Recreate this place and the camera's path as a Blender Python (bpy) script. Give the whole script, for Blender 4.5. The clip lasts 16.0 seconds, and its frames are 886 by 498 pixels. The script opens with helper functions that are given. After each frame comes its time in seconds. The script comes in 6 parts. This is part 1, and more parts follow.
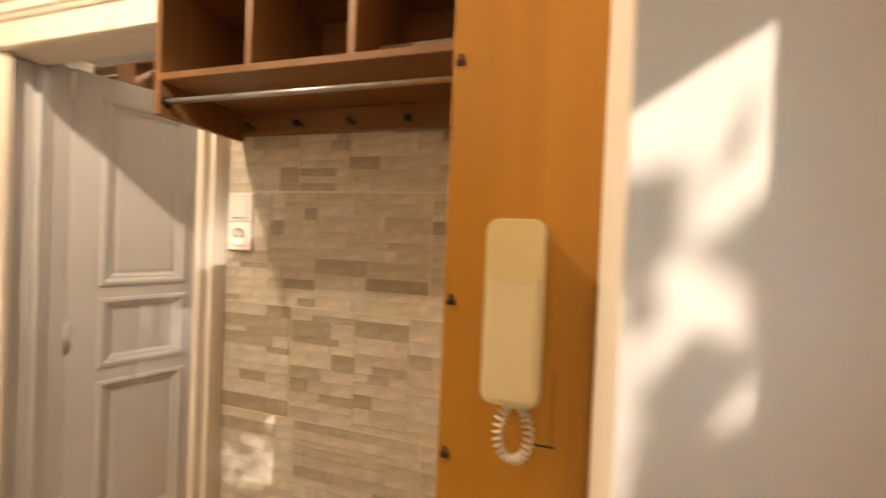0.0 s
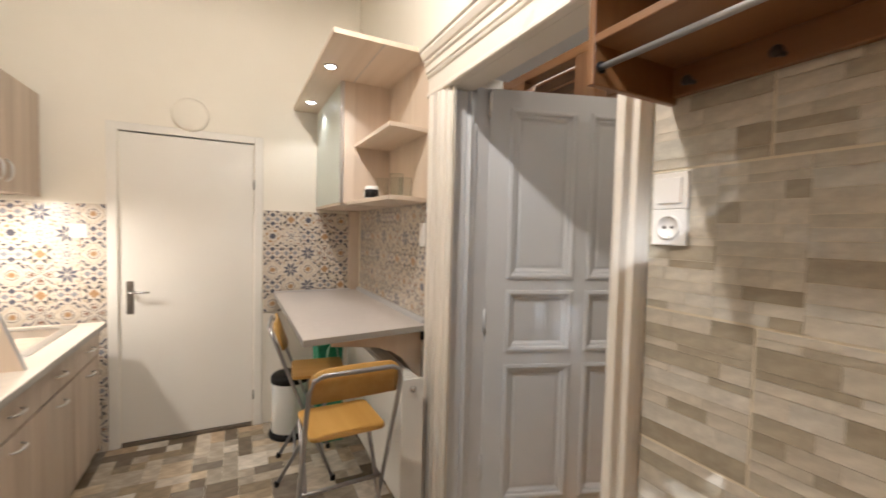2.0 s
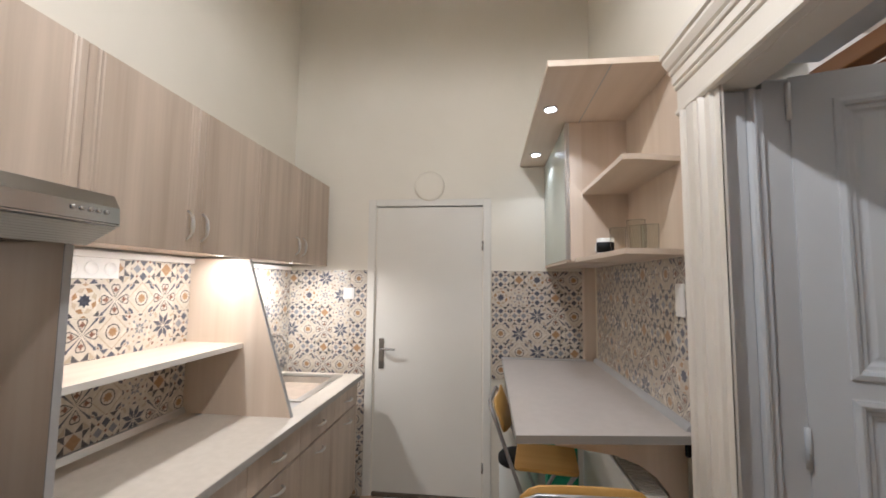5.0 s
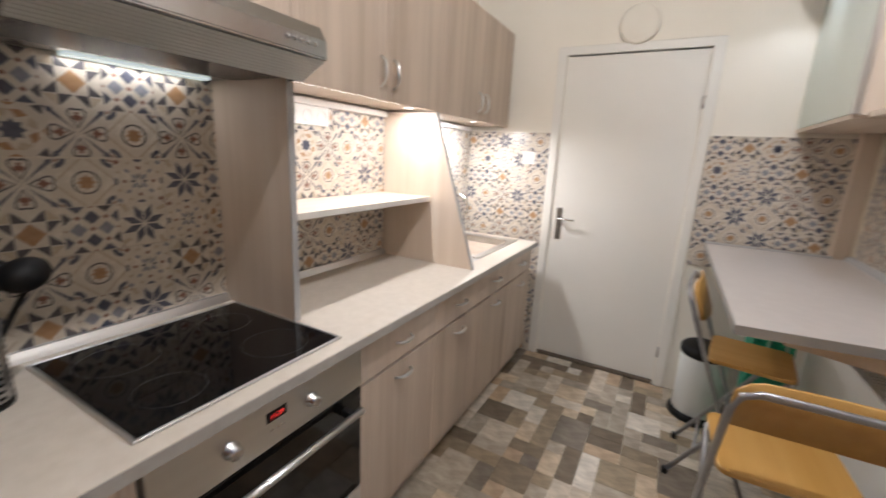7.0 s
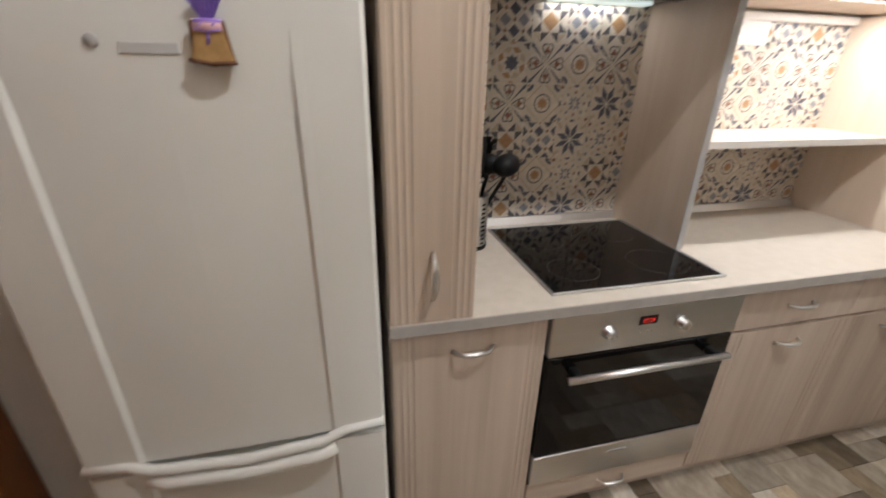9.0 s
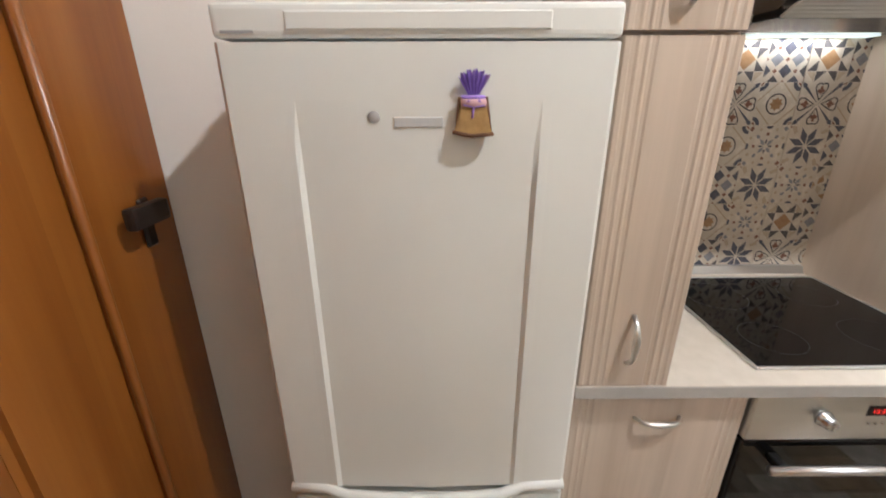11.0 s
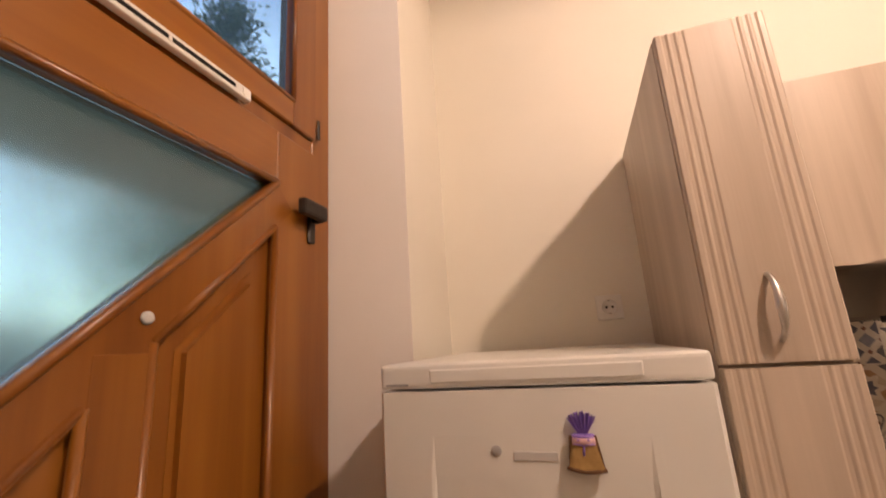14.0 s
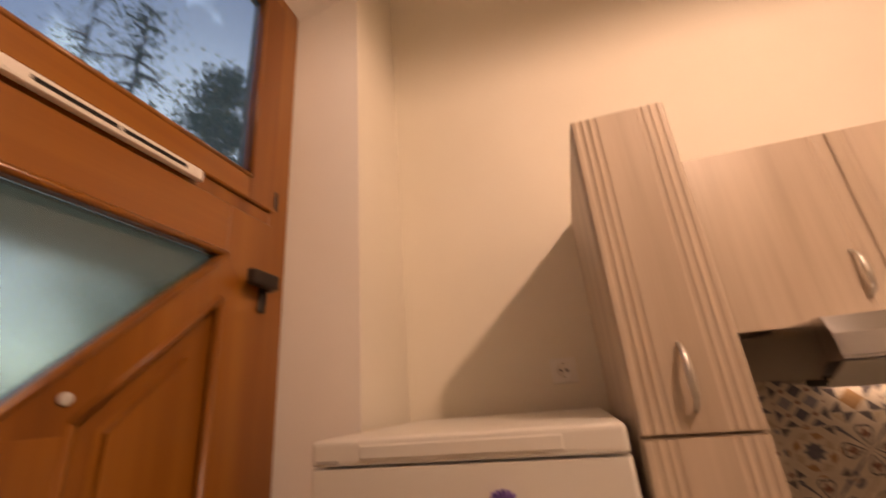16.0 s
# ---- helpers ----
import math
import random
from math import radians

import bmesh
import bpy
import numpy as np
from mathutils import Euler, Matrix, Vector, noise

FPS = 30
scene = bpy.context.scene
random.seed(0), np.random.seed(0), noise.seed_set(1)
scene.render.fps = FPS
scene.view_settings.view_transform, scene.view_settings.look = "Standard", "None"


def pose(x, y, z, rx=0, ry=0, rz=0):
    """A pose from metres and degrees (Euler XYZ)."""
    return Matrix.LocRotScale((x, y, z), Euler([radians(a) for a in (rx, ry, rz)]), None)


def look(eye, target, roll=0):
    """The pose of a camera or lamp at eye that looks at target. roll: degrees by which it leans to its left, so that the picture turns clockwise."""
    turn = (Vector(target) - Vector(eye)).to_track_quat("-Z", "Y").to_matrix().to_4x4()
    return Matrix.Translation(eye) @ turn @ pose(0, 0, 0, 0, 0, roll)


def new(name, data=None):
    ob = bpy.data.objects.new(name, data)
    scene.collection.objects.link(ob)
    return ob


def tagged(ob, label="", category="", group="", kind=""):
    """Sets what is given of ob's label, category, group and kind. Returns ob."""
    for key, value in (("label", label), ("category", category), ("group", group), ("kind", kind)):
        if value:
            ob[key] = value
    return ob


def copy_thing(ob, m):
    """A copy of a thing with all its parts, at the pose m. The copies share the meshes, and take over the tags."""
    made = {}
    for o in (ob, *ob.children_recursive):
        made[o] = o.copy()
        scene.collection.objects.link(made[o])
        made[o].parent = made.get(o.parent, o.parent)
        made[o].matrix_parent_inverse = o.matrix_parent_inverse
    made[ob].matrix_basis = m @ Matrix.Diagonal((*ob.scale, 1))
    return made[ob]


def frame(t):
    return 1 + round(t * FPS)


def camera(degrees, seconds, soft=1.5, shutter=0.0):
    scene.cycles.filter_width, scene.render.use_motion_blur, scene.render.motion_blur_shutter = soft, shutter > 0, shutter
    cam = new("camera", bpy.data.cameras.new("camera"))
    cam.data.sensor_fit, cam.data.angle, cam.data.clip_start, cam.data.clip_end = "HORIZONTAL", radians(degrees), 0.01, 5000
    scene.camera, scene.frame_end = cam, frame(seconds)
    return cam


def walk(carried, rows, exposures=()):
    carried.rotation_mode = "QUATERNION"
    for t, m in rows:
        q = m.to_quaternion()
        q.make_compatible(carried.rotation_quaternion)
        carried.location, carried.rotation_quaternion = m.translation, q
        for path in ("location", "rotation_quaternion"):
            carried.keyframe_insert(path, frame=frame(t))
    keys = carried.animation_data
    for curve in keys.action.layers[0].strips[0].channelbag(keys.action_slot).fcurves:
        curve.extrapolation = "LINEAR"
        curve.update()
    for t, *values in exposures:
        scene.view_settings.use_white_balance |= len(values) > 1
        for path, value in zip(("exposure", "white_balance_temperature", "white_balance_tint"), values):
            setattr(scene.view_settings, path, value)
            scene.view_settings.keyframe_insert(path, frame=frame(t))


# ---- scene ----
cam = camera(94.6, 16.0, soft=1.6, shutter=0.5)
PATH = [
    (0, (-1.149, 0.495, 1.524), (-1.734, 2.407, 1.491), 2.4),
    (0.2, (-1.194, 0.5, 1.526), (-1.938, 2.356, 1.492), 2.7),
    (0.5, (-1.26, 0.52, 1.518), (-2.245, 2.26, 1.47), 2.4),
    (1, (-1.347, 0.572, 1.514), (-2.682, 2.059, 1.45), 2.2),
    (1.5, (-1.401, 0.599, 1.504), (-3.007, 1.788, 1.421), 1.9),
    (2, (-1.481, 0.582, 1.494), (-3.26, 1.491, 1.408), 1.4),
    (2.5, (-1.572, 0.581, 1.496), (-3.466, 1.223, 1.444), 1.0),
    (3, (-1.636, 0.575, 1.516), (-3.599, 0.959, 1.561), 0.2),
    (3.2, (-1.656, 0.59, 1.52), (-3.633, 0.879, 1.616), 0.2),
    (5.3, (-1.833, 0.753, 1.534), (-3.81, 0.463, 1.629), 0.8),
    (5.5, (-1.84, 0.752, 1.521), (-3.814, 0.43, 1.538), 1.2),
    (6, (-1.863, 0.727, 1.488), (-3.804, 0.281, 1.312), 2.2),
    (6.5, (-1.906, 0.668, 1.46), (-3.779, 0.054, 1.122), 3.0),
    (7, (-1.927, 0.629, 1.445), (-3.636, -0.303, 0.989), 2.9),
    (7.5, (-1.926, 0.643, 1.435), (-3.358, -0.661, 0.935), 2.4),
    (8, (-1.872, 0.662, 1.428), (-2.958, -0.922, 0.869), 2.1),
    (8.5, (-1.806, 0.666, 1.426), (-2.519, -1.086, 0.778), 1.0),
    (9, (-1.727, 0.658, 1.413), (-2.174, -1.125, 0.623), 1.1),
    (9.2, (-1.7, 0.656, 1.404), (-2.074, -1.119, 0.562), 1.1),
    (11.3, (-1.503, 0.598, 1.487), (-1.47, -1.305, 0.872), -0.5),
    (11.5, (-1.504, 0.602, 1.492), (-1.444, -1.33, 0.976), -0.7),
    (12, (-1.515, 0.616, 1.515), (-1.409, -1.363, 1.246), -1.0),
    (12.5, (-1.524, 0.639, 1.548), (-1.341, -1.351, 1.453), -1.5),
    (13, (-1.537, 0.664, 1.586), (-1.257, -1.314, 1.679), -2.2),
    (13.5, (-1.543, 0.695, 1.616), (-1.111, -1.238, 1.889), -3.0),
    (14, (-1.573, 0.727, 1.642), (-0.999, -1.136, 2.09), -3.7),
    (14.5, (-1.636, 0.753, 1.66), (-0.939, -1.015, 2.281), -4.1),
    (15, (-1.695, 0.78, 1.672), (-0.924, -0.899, 2.438), -4.0),
    (15.5, (-1.719, 0.798, 1.684), (-0.967, -0.851, 2.531), -4.1),
    (16, (-1.706, 0.732, 1.661), (-1.212, -1.077, 2.355), -4.9),
]
walk(cam, [(t, look(eye, target, roll)) for t, eye, target, roll in PATH],
     [(0.0, 0.50, 9200, 20), (0.6, 0.44, 8900, 20), (1.4, 0.46, 6250, 13), (2.2, 0.23, 6200, 11), (3.0, 0.02, 6000, 10), (5.5, -0.20, 5500, 10), (6.5, 0.0, 5550, 11), (7.6, 0.11, 5550, 11), (9.0, 0.27, 5550, 9), (11.5, 0.75, 5500, 8), (12.5, 0.48, 5700, 7), (13.4, 0.20, 5850, 12), (14.0, -0.06, 8200, 33), (14.6, -0.32, 9900, 43), (15.2, -0.48, 10000, 43), (16.0, -0.50, 10900, 44)])

# ---- light ----
world = bpy.data.worlds.new("sky")
scene.world = world
world.use_nodes = True
wn = world.node_tree
sky = wn.nodes.new("ShaderNodeTexSky")
sky.sky_type, sky.sun_disc = "NISHITA", False
SUN = Vector((1.0, -0.92, 0.72)).normalized()          # towards the sun
sky.sun_elevation = math.asin(SUN.z)
sky.sun_rotation = math.atan2(SUN.x, SUN.y)
geo = wn.nodes.new("ShaderNodeTexCoord")
puffs = wn.nodes.new("ShaderNodeTexNoise")
puffs.inputs["Scale"].default_value, puffs.inputs["Detail"].default_value = 7.0, 6
wn.links.new(geo.outputs["Generated"], puffs.inputs[0])
cover = wn.nodes.new("ShaderNodeMapRange")
cover.inputs[1].default_value, cover.inputs[2].default_value = 0.59, 0.69
wn.links.new(puffs.outputs[0], cover.inputs[0])
clouded = wn.nodes.new("ShaderNodeMix")
clouded.data_type = "RGBA"
clouded.inputs[7].default_value = (15.0, 14.6, 14.0, 1)      # sunlit cloud
wn.links.new(cover.outputs[0], clouded.inputs[0])
wn.links.new(sky.outputs[0], clouded.inputs[6])
wn.links.new(clouded.outputs[2], wn.nodes["Background"].inputs[0])
wn.nodes["Background"].inputs[1].default_value = 0.14
sun = new("sun", bpy.data.lights.new("sun", "SUN"))
sun.data.energy, sun.data.angle, sun.data.color = 3.0, radians(0.4), (0.95, 0.97, 1.0)
sun.matrix_world = look(SUN * 20, (0, 0, 0))


def lamp(name, kind, place, energy, color, size=0.1, target=None, angle=90, blend=0.4):
    ob = new(name, bpy.data.lights.new(name, kind))
    ob.data.energy, ob.data.color = energy, color
    if kind == "AREA":
        ob.data.size = size
    else:
        ob.data.shadow_soft_size = size
    if kind == "SPOT":
        ob.data.spot_size, ob.data.spot_blend = radians(angle), blend
    ob.matrix_world = look(place, target or (place[0], place[1] + 0.001, place[2] - 1))
    return ob


WARM, NEUTRAL = (1.0, 0.90, 0.79), (1.0, 0.95, 0.90)
lamp("ceiling_lamp_light", "POINT", (-2.5, 0.62, 2.93), 76, WARM, 0.03)
lamp("cabinet_puck_light", "AREA", (-3.64, -0.53, 1.6455), 1.9, WARM, 0.05).data.shape = "DISK"
strip = lamp("cabinet_strip_light", "AREA", (-3.24, -0.492, 1.6484), 3.6, WARM, 0.74)
strip.data.shape, strip.data.size_y = "RECTANGLE", 0.016
lamp("sink_puck_light", "AREA", (-4.36, -0.53, 1.6455), 12, WARM, 0.05).data.shape = "DISK"
lamp("canopy_spot_light", "SPOT", (-3.80, 1.05, 2.370), 9.5, NEUTRAL, 0.03, angle=120)
lamp("canopy_spot_light", "SPOT", (-4.52, 1.06, 2.370), 4.5, NEUTRAL, 0.03, angle=120)
strip = lamp("hood_light", "AREA", (-2.55, -0.722, 1.631), 0.32, WARM, 0.30)
strip.data.shape, strip.data.size_y = "RECTANGLE", 0.03
lamp("loft_room_light", "POINT", (-2.9, 3.4, 3.30), 75, NEUTRAL, 0.12)


# ---- materials ----
def mat(name, color, rough=0.5, metal=0.0, **k):
    m = bpy.data.materials.new(name)
    m.use_nodes = True
    b = m.node_tree.nodes["Principled BSDF"]
    b.inputs["Base Color"].default_value = (*color, 1)
    b.inputs["Roughness"].default_value, b.inputs["Metallic"].default_value = rough, metal
    for key, v in k.items():
        b.inputs[key.replace("_", " ")].default_value = v
    return m


def nodes_of(m):
    t = m.node_tree
    return t, t.nodes["Principled BSDF"]


def noise_node(t, scale, detail=4, stretch=None, rough=0.55, offset=None):
    tc = t.nodes.new("ShaderNodeTexCoord")
    n = t.nodes.new("ShaderNodeTexNoise")
    n.inputs["Scale"].default_value, n.inputs["Detail"].default_value, n.inputs["Roughness"].default_value = scale, detail, rough
    mp = t.nodes.new("ShaderNodeMapping")
    if stretch:
        mp.inputs["Scale"].default_value = stretch
    t.links.new(tc.outputs["Object"], mp.inputs[0])
    if offset:
        t.links.new(offset, mp.inputs["Location"])
    t.links.new(mp.outputs[0], n.inputs[0])
    return n


def ramp(t, fac, stops):
    r = t.nodes.new("ShaderNodeValToRGB")
    while len(r.color_ramp.elements) < len(stops):
        r.color_ramp.elements.new(0.5)
    for e, (p, c) in zip(r.color_ramp.elements, stops):
        e.position, e.color = p, (*c, 1)
    t.links.new(fac, r.inputs[0])
    return r


def bump(t, b, height, strength, dist=0.002):
    n = t.nodes.new("ShaderNodeBump")
    n.inputs["Strength"].default_value, n.inputs["Distance"].default_value = strength, dist
    t.links.new(height, n.inputs["Height"])
    t.links.new(n.outputs[0], b.inputs["Normal"])


def mottled(name, a, c, scale=6.0, rough=0.6, metal=0.0, grain=180.0, depth=0.15, stretch=None, **k):
    """Two tones mixed by a coarse noise, fine bump from a second one."""
    m = mat(name, a, rough, metal, **k)
    t, b = nodes_of(m)
    n = noise_node(t, scale, 5, stretch)
    r = ramp(t, n.outputs[0], [(0.32, a), (0.68, c)])
    t.links.new(r.outputs[0], b.inputs["Base Color"])
    g = noise_node(t, grain, 3, stretch)
    bump(t, b, g.outputs[0], depth)
    rr = t.nodes.new("ShaderNodeMapRange")
    rr.inputs[3].default_value, rr.inputs[4].default_value = max(0.02, rough - 0.08), min(1, rough + 0.1)
    t.links.new(n.outputs[0], rr.inputs[0])
    t.links.new(rr.outputs[0], b.inputs["Roughness"])
    return m


def woody(name, tones, axis="z", scale=1.0, rough=0.45, streak=22.0, knots=False, coat=0.0):
    """Long grain along an axis: stretched noise, a finer pore noise and a broad tone drift."""
    m = mat(name, tones[0], rough)
    t, b = nodes_of(m)
    info = t.nodes.new("ShaderNodeObjectInfo")
    mul = t.nodes.new("ShaderNodeVectorMath")
    mul.operation = "MULTIPLY"
    mul.inputs[1].default_value = (13.0, 7.0, 5.0)
    t.links.new(info.outputs["Random"], mul.inputs[0])
    long = 0.035
    st = {"x": (long, 1, 1), "y": (1, long, 1), "z": (1, 1, long)}[axis]
    n = noise_node(t, streak * scale, 6, st, 0.6, mul.outputs[0])
    broad = noise_node(t, 3.2 * scale, 2, tuple(0.25 if v < 1 else 1.6 for v in st), 0.5, mul.outputs[0])
    add = t.nodes.new("ShaderNodeMath")
    add.operation = "MULTIPLY_ADD"
    add.inputs[1].default_value, add.inputs[2].default_value = 0.55, 0.0
    t.links.new(n.outputs[0], add.inputs[0])
    add2 = t.nodes.new("ShaderNodeMath")
    add2.operation = "MULTIPLY_ADD"
    add2.inputs[1].default_value = 0.45
    t.links.new(broad.outputs[0], add2.inputs[0])
    t.links.new(add.outputs[0], add2.inputs[2])
    k = len(tones)
    r = ramp(t, add2.outputs[0], [(0.34 + 0.32 * i / (k - 1), c) for i, c in enumerate(tones)])
    out = r.outputs[0]
    if knots:
        v = t.nodes.new("ShaderNodeTexVoronoi")
        v.inputs["Scale"].default_value = 2.2
        tc = t.nodes.new("ShaderNodeTexCoord")
        mp = t.nodes.new("ShaderNodeMapping")
        mp.inputs["Scale"].default_value = tuple(0.55 if q < 1 else 1.9 for q in st)
        t.links.new(tc.outputs["Object"], mp.inputs[0])
        t.links.new(mp.outputs[0], v.inputs[0])
        kr = ramp(t, v.outputs["Distance"], [(0.035, (1, 1, 1)), (0.085, (0, 0, 0))])
        mx = t.nodes.new("ShaderNodeMix")
        mx.data_type = "RGBA"
        mx.inputs[7].default_value = (*[q * 0.42 for q in tones[0]], 1)
        t.links.new(kr.outputs[0], mx.inputs[0])
        t.links.new(out, mx.inputs[6])
        out = mx.outputs[2]
    t.links.new(out, b.inputs["Base Color"])
    g = noise_node(t, streak * 6, 3, st, 0.6)
    bump(t, b, g.outputs[0], 0.12, 0.001)
    if coat:
        b.inputs["Coat Weight"].default_value, b.inputs["Coat Roughness"].default_value = coat, 0.25
    return m


PLASTER = mottled("cream_plaster", (0.80, 0.76, 0.665), (0.84, 0.80, 0.71), 1.7, 0.85, grain=90, depth=0.12)
REVEAL = mottled("white_plaster", (0.80, 0.78, 0.74), (0.84, 0.82, 0.79), 2.0, 0.85, grain=110, depth=0.15)
CEIL = mottled("ceiling_paint", (0.78, 0.75, 0.68), (0.82, 0.79, 0.72), 1.2, 0.9, grain=90, depth=0.1)
LAM = woody("ash_laminate", [(0.40, 0.315, 0.240), (0.50, 0.41, 0.325), (0.595, 0.49, 0.395)], "z", 1.0, 0.42, 20)
LAMX = woody("ash_laminate_lying", [(0.40, 0.315, 0.240), (0.50, 0.41, 0.325), (0.595, 0.49, 0.395)], "x", 1.0, 0.42, 20)
BIRCH = woody("pale_birch_board", [(0.60, 0.49, 0.38), (0.66, 0.55, 0.44), (0.71, 0.61, 0.50)], "z", 1.0, 0.5, 16)
BIRCHX = woody("pale_birch_board_lying", [(0.60, 0.49, 0.38), (0.66, 0.55, 0.44), (0.71, 0.61, 0.50)], "x", 1.0, 0.5, 16)
EDGE = mat("grey_edge_band", (0.42, 0.42, 0.42), 0.4)
TOP = mottled("pale_worktop", (0.60, 0.54, 0.46), (0.66, 0.60, 0.52), 28, 0.38, grain=300, depth=0.05)
TABLE = mottled("grey_worktop", (0.52, 0.48, 0.45), (0.57, 0.53, 0.50), 24, 0.36, grain=300, depth=0.05)
TABLE_EDGE = mat("table_edge_band", (0.30, 0.29, 0.27), 0.4)
STEEL = mottled("brushed_steel", (0.55, 0.54, 0.52), (0.64, 0.63, 0.61), 9, 0.3, 1.0, 220, 0.06, (0.05, 1, 1))
POLISHED = mottled("polished_hood_steel", (0.52, 0.52, 0.53), (0.58, 0.58, 0.59), 6, 0.20, 1.0, 120, 0.03)
SATIN = mat("satin_nickel", (0.70, 0.69, 0.67), 0.36, 1.0)
CHROME = mat("satin_chrome", (0.62, 0.62, 0.62), 0.22, 1.0)
TUBE = mottled("silver_lacquered_tube", (0.34, 0.34, 0.35), (0.40, 0.40, 0.41), 30, 0.35, 0.8, 200, 0.05)
ALU = mat("aluminium_trim", (0.66, 0.66, 0.66), 0.35, 1.0)
BLACKGLASS = mat("black_ceramic_glass", (0.004, 0.004, 0.0045), 0.06, 0.0, IOR=1.38)
OVENGLASS = mat("dark_oven_glass", (0.005, 0.0045, 0.004), 0.05, 0.0, IOR=1.36)
BLACK = mottled("black_plastic", (0.006, 0.006, 0.0065), (0.010, 0.010, 0.010), 40, 0.5, Specular_IOR_Level=0.22)
DARKIRON = mottled("dark_bronze_metal", (0.035, 0.028, 0.024), (0.05, 0.04, 0.034), 30, 0.4, 0.6)
ENAMEL = mottled("white_enamel", (0.74, 0.74, 0.70), (0.77, 0.77, 0.73), 3, 0.32, grain=160, depth=0.03)
ENAMEL2 = mottled("white_bin_enamel", (0.72, 0.75, 0.73), (0.76, 0.78, 0.76), 4, 0.3, grain=160, depth=0.03)
GASKET = mat("fridge_gasket", (0.25, 0.25, 0.24), 0.7)
GREYPLASTIC = mat("grey_plastic", (0.36, 0.36, 0.36), 0.4)
PALEGREY = mat("pale_grey_badge", (0.55, 0.55, 0.54), 0.35)
WHITEPLASTIC = mat("white_plastic", (0.80, 0.78, 0.74), 0.35)
CREAMPLASTIC = mottled("aged_cream_plastic", (0.69, 0.59, 0.36), (0.73, 0.63, 0.41), 8, 0.38, grain=240, depth=0.04)
GLOSSWHITE = mottled("glossy_white_paint", (0.74, 0.70, 0.62), (0.78, 0.74, 0.67), 3, 0.3, grain=45, depth=0.12)
GREYPAINT = mottled("pale_grey_gloss_paint", (0.58, 0.60, 0.62), (0.62, 0.64, 0.66), 3, 0.35, grain=40, depth=0.14)
DOORWHITE = mottled("white_door_paint", (0.76, 0.74, 0.68), (0.79, 0.77, 0.71), 2, 0.42, grain=60, depth=0.06)
PINE = woody("honey_varnished_pine", [(0.175, 0.050, 0.006), (0.26, 0.086, 0.012), (0.34, 0.126, 0.021)], "z", 1.0, 0.34, 13, True, 0.3)
PINEY = woody("honey_varnished_pine_lying", [(0.225, 0.068, 0.009), (0.30, 0.102, 0.015), (0.37, 0.140, 0.024)], "y", 1.0, 0.34, 13, False, 0.3)
OAK = woody("amber_stained_wood", [(0.40, 0.165, 0.018), (0.48, 0.215, 0.028), (0.54, 0.26, 0.042)], "z", 1.0, 0.42, 10, False, 0.15)
RACK = woody("brown_stained_pine", [(0.17, 0.075, 0.025), (0.24, 0.11, 0.04), (0.30, 0.145, 0.055)], "x", 1.0, 0.45, 14)
RACKZ = woody("brown_stained_pine_upright", [(0.17, 0.075, 0.025), (0.24, 0.11, 0.04), (0.30, 0.145, 0.055)], "z", 1.0, 0.45, 14)
SEATWOOD = woody("yellow_beech_veneer", [(0.50, 0.27, 0.055), (0.56, 0.32, 0.08), (0.62, 0.37, 0.11)], "x", 1.0, 0.4, 18, False, 0.2)
GREEN = mottled("green_bag_film", (0.02, 0.30, 0.17), (0.03, 0.36, 0.21), 14, 0.4, grain=60, depth=0.5)
PURPLE = mottled("purple_organza", (0.26, 0.15, 0.55), (0.38, 0.25, 0.68), 40, 0.7, grain=300, depth=0.2)
BURLAP = mottled("gold_burlap", (0.34, 0.20, 0.07), (0.48, 0.31, 0.12), 60, 0.8, grain=500, depth=0.6)
BROWNTRIM = mat("brown_ribbon", (0.12, 0.05, 0.02), 0.7)
GROUT = mottled("pale_grout", (0.66, 0.59, 0.45), (0.72, 0.65, 0.51), 20, 0.9, grain=200, depth=0.3)
SKIRT = mottled("warm_lamp_cap", (0.5, 0.48, 0.44), (0.55, 0.53, 0.48), 5, 0.6)


def glow(name, color, strength):
    m = mat(name, color, 0.4)
    _, b = nodes_of(m)
    b.inputs["Emission Color"].default_value = (*color, 1)
    b.inputs["Emission Strength"].default_value = strength
    return m


LEDWARM = glow("warm_led", (1.0, 0.92, 0.78), 9)
LEDWHITE = glow("white_led", (0.95, 0.97, 1.0), 14)
HOODLED = glow("dim_hood_lamp", (0.95, 1.0, 0.86), 0.55)
LAMPGLASS = glow("opal_lamp_glass", (1.0, 0.86, 0.66), 3)
REDLED = glow("red_led_digits", (1.0, 0.03, 0.02), 0.8)


def glassy(name, color, rough, bumpy=0.0):
    m = mat(name, color, rough, 0.0)
    t, b = nodes_of(m)
    b.inputs["Transmission Weight"].default_value = 1.0
    b.inputs["IOR"].default_value = 1.45
    if bumpy:
        n = noise_node(t, 60, 3)
        bump(t, b, n.outputs[0], bumpy)
    return m


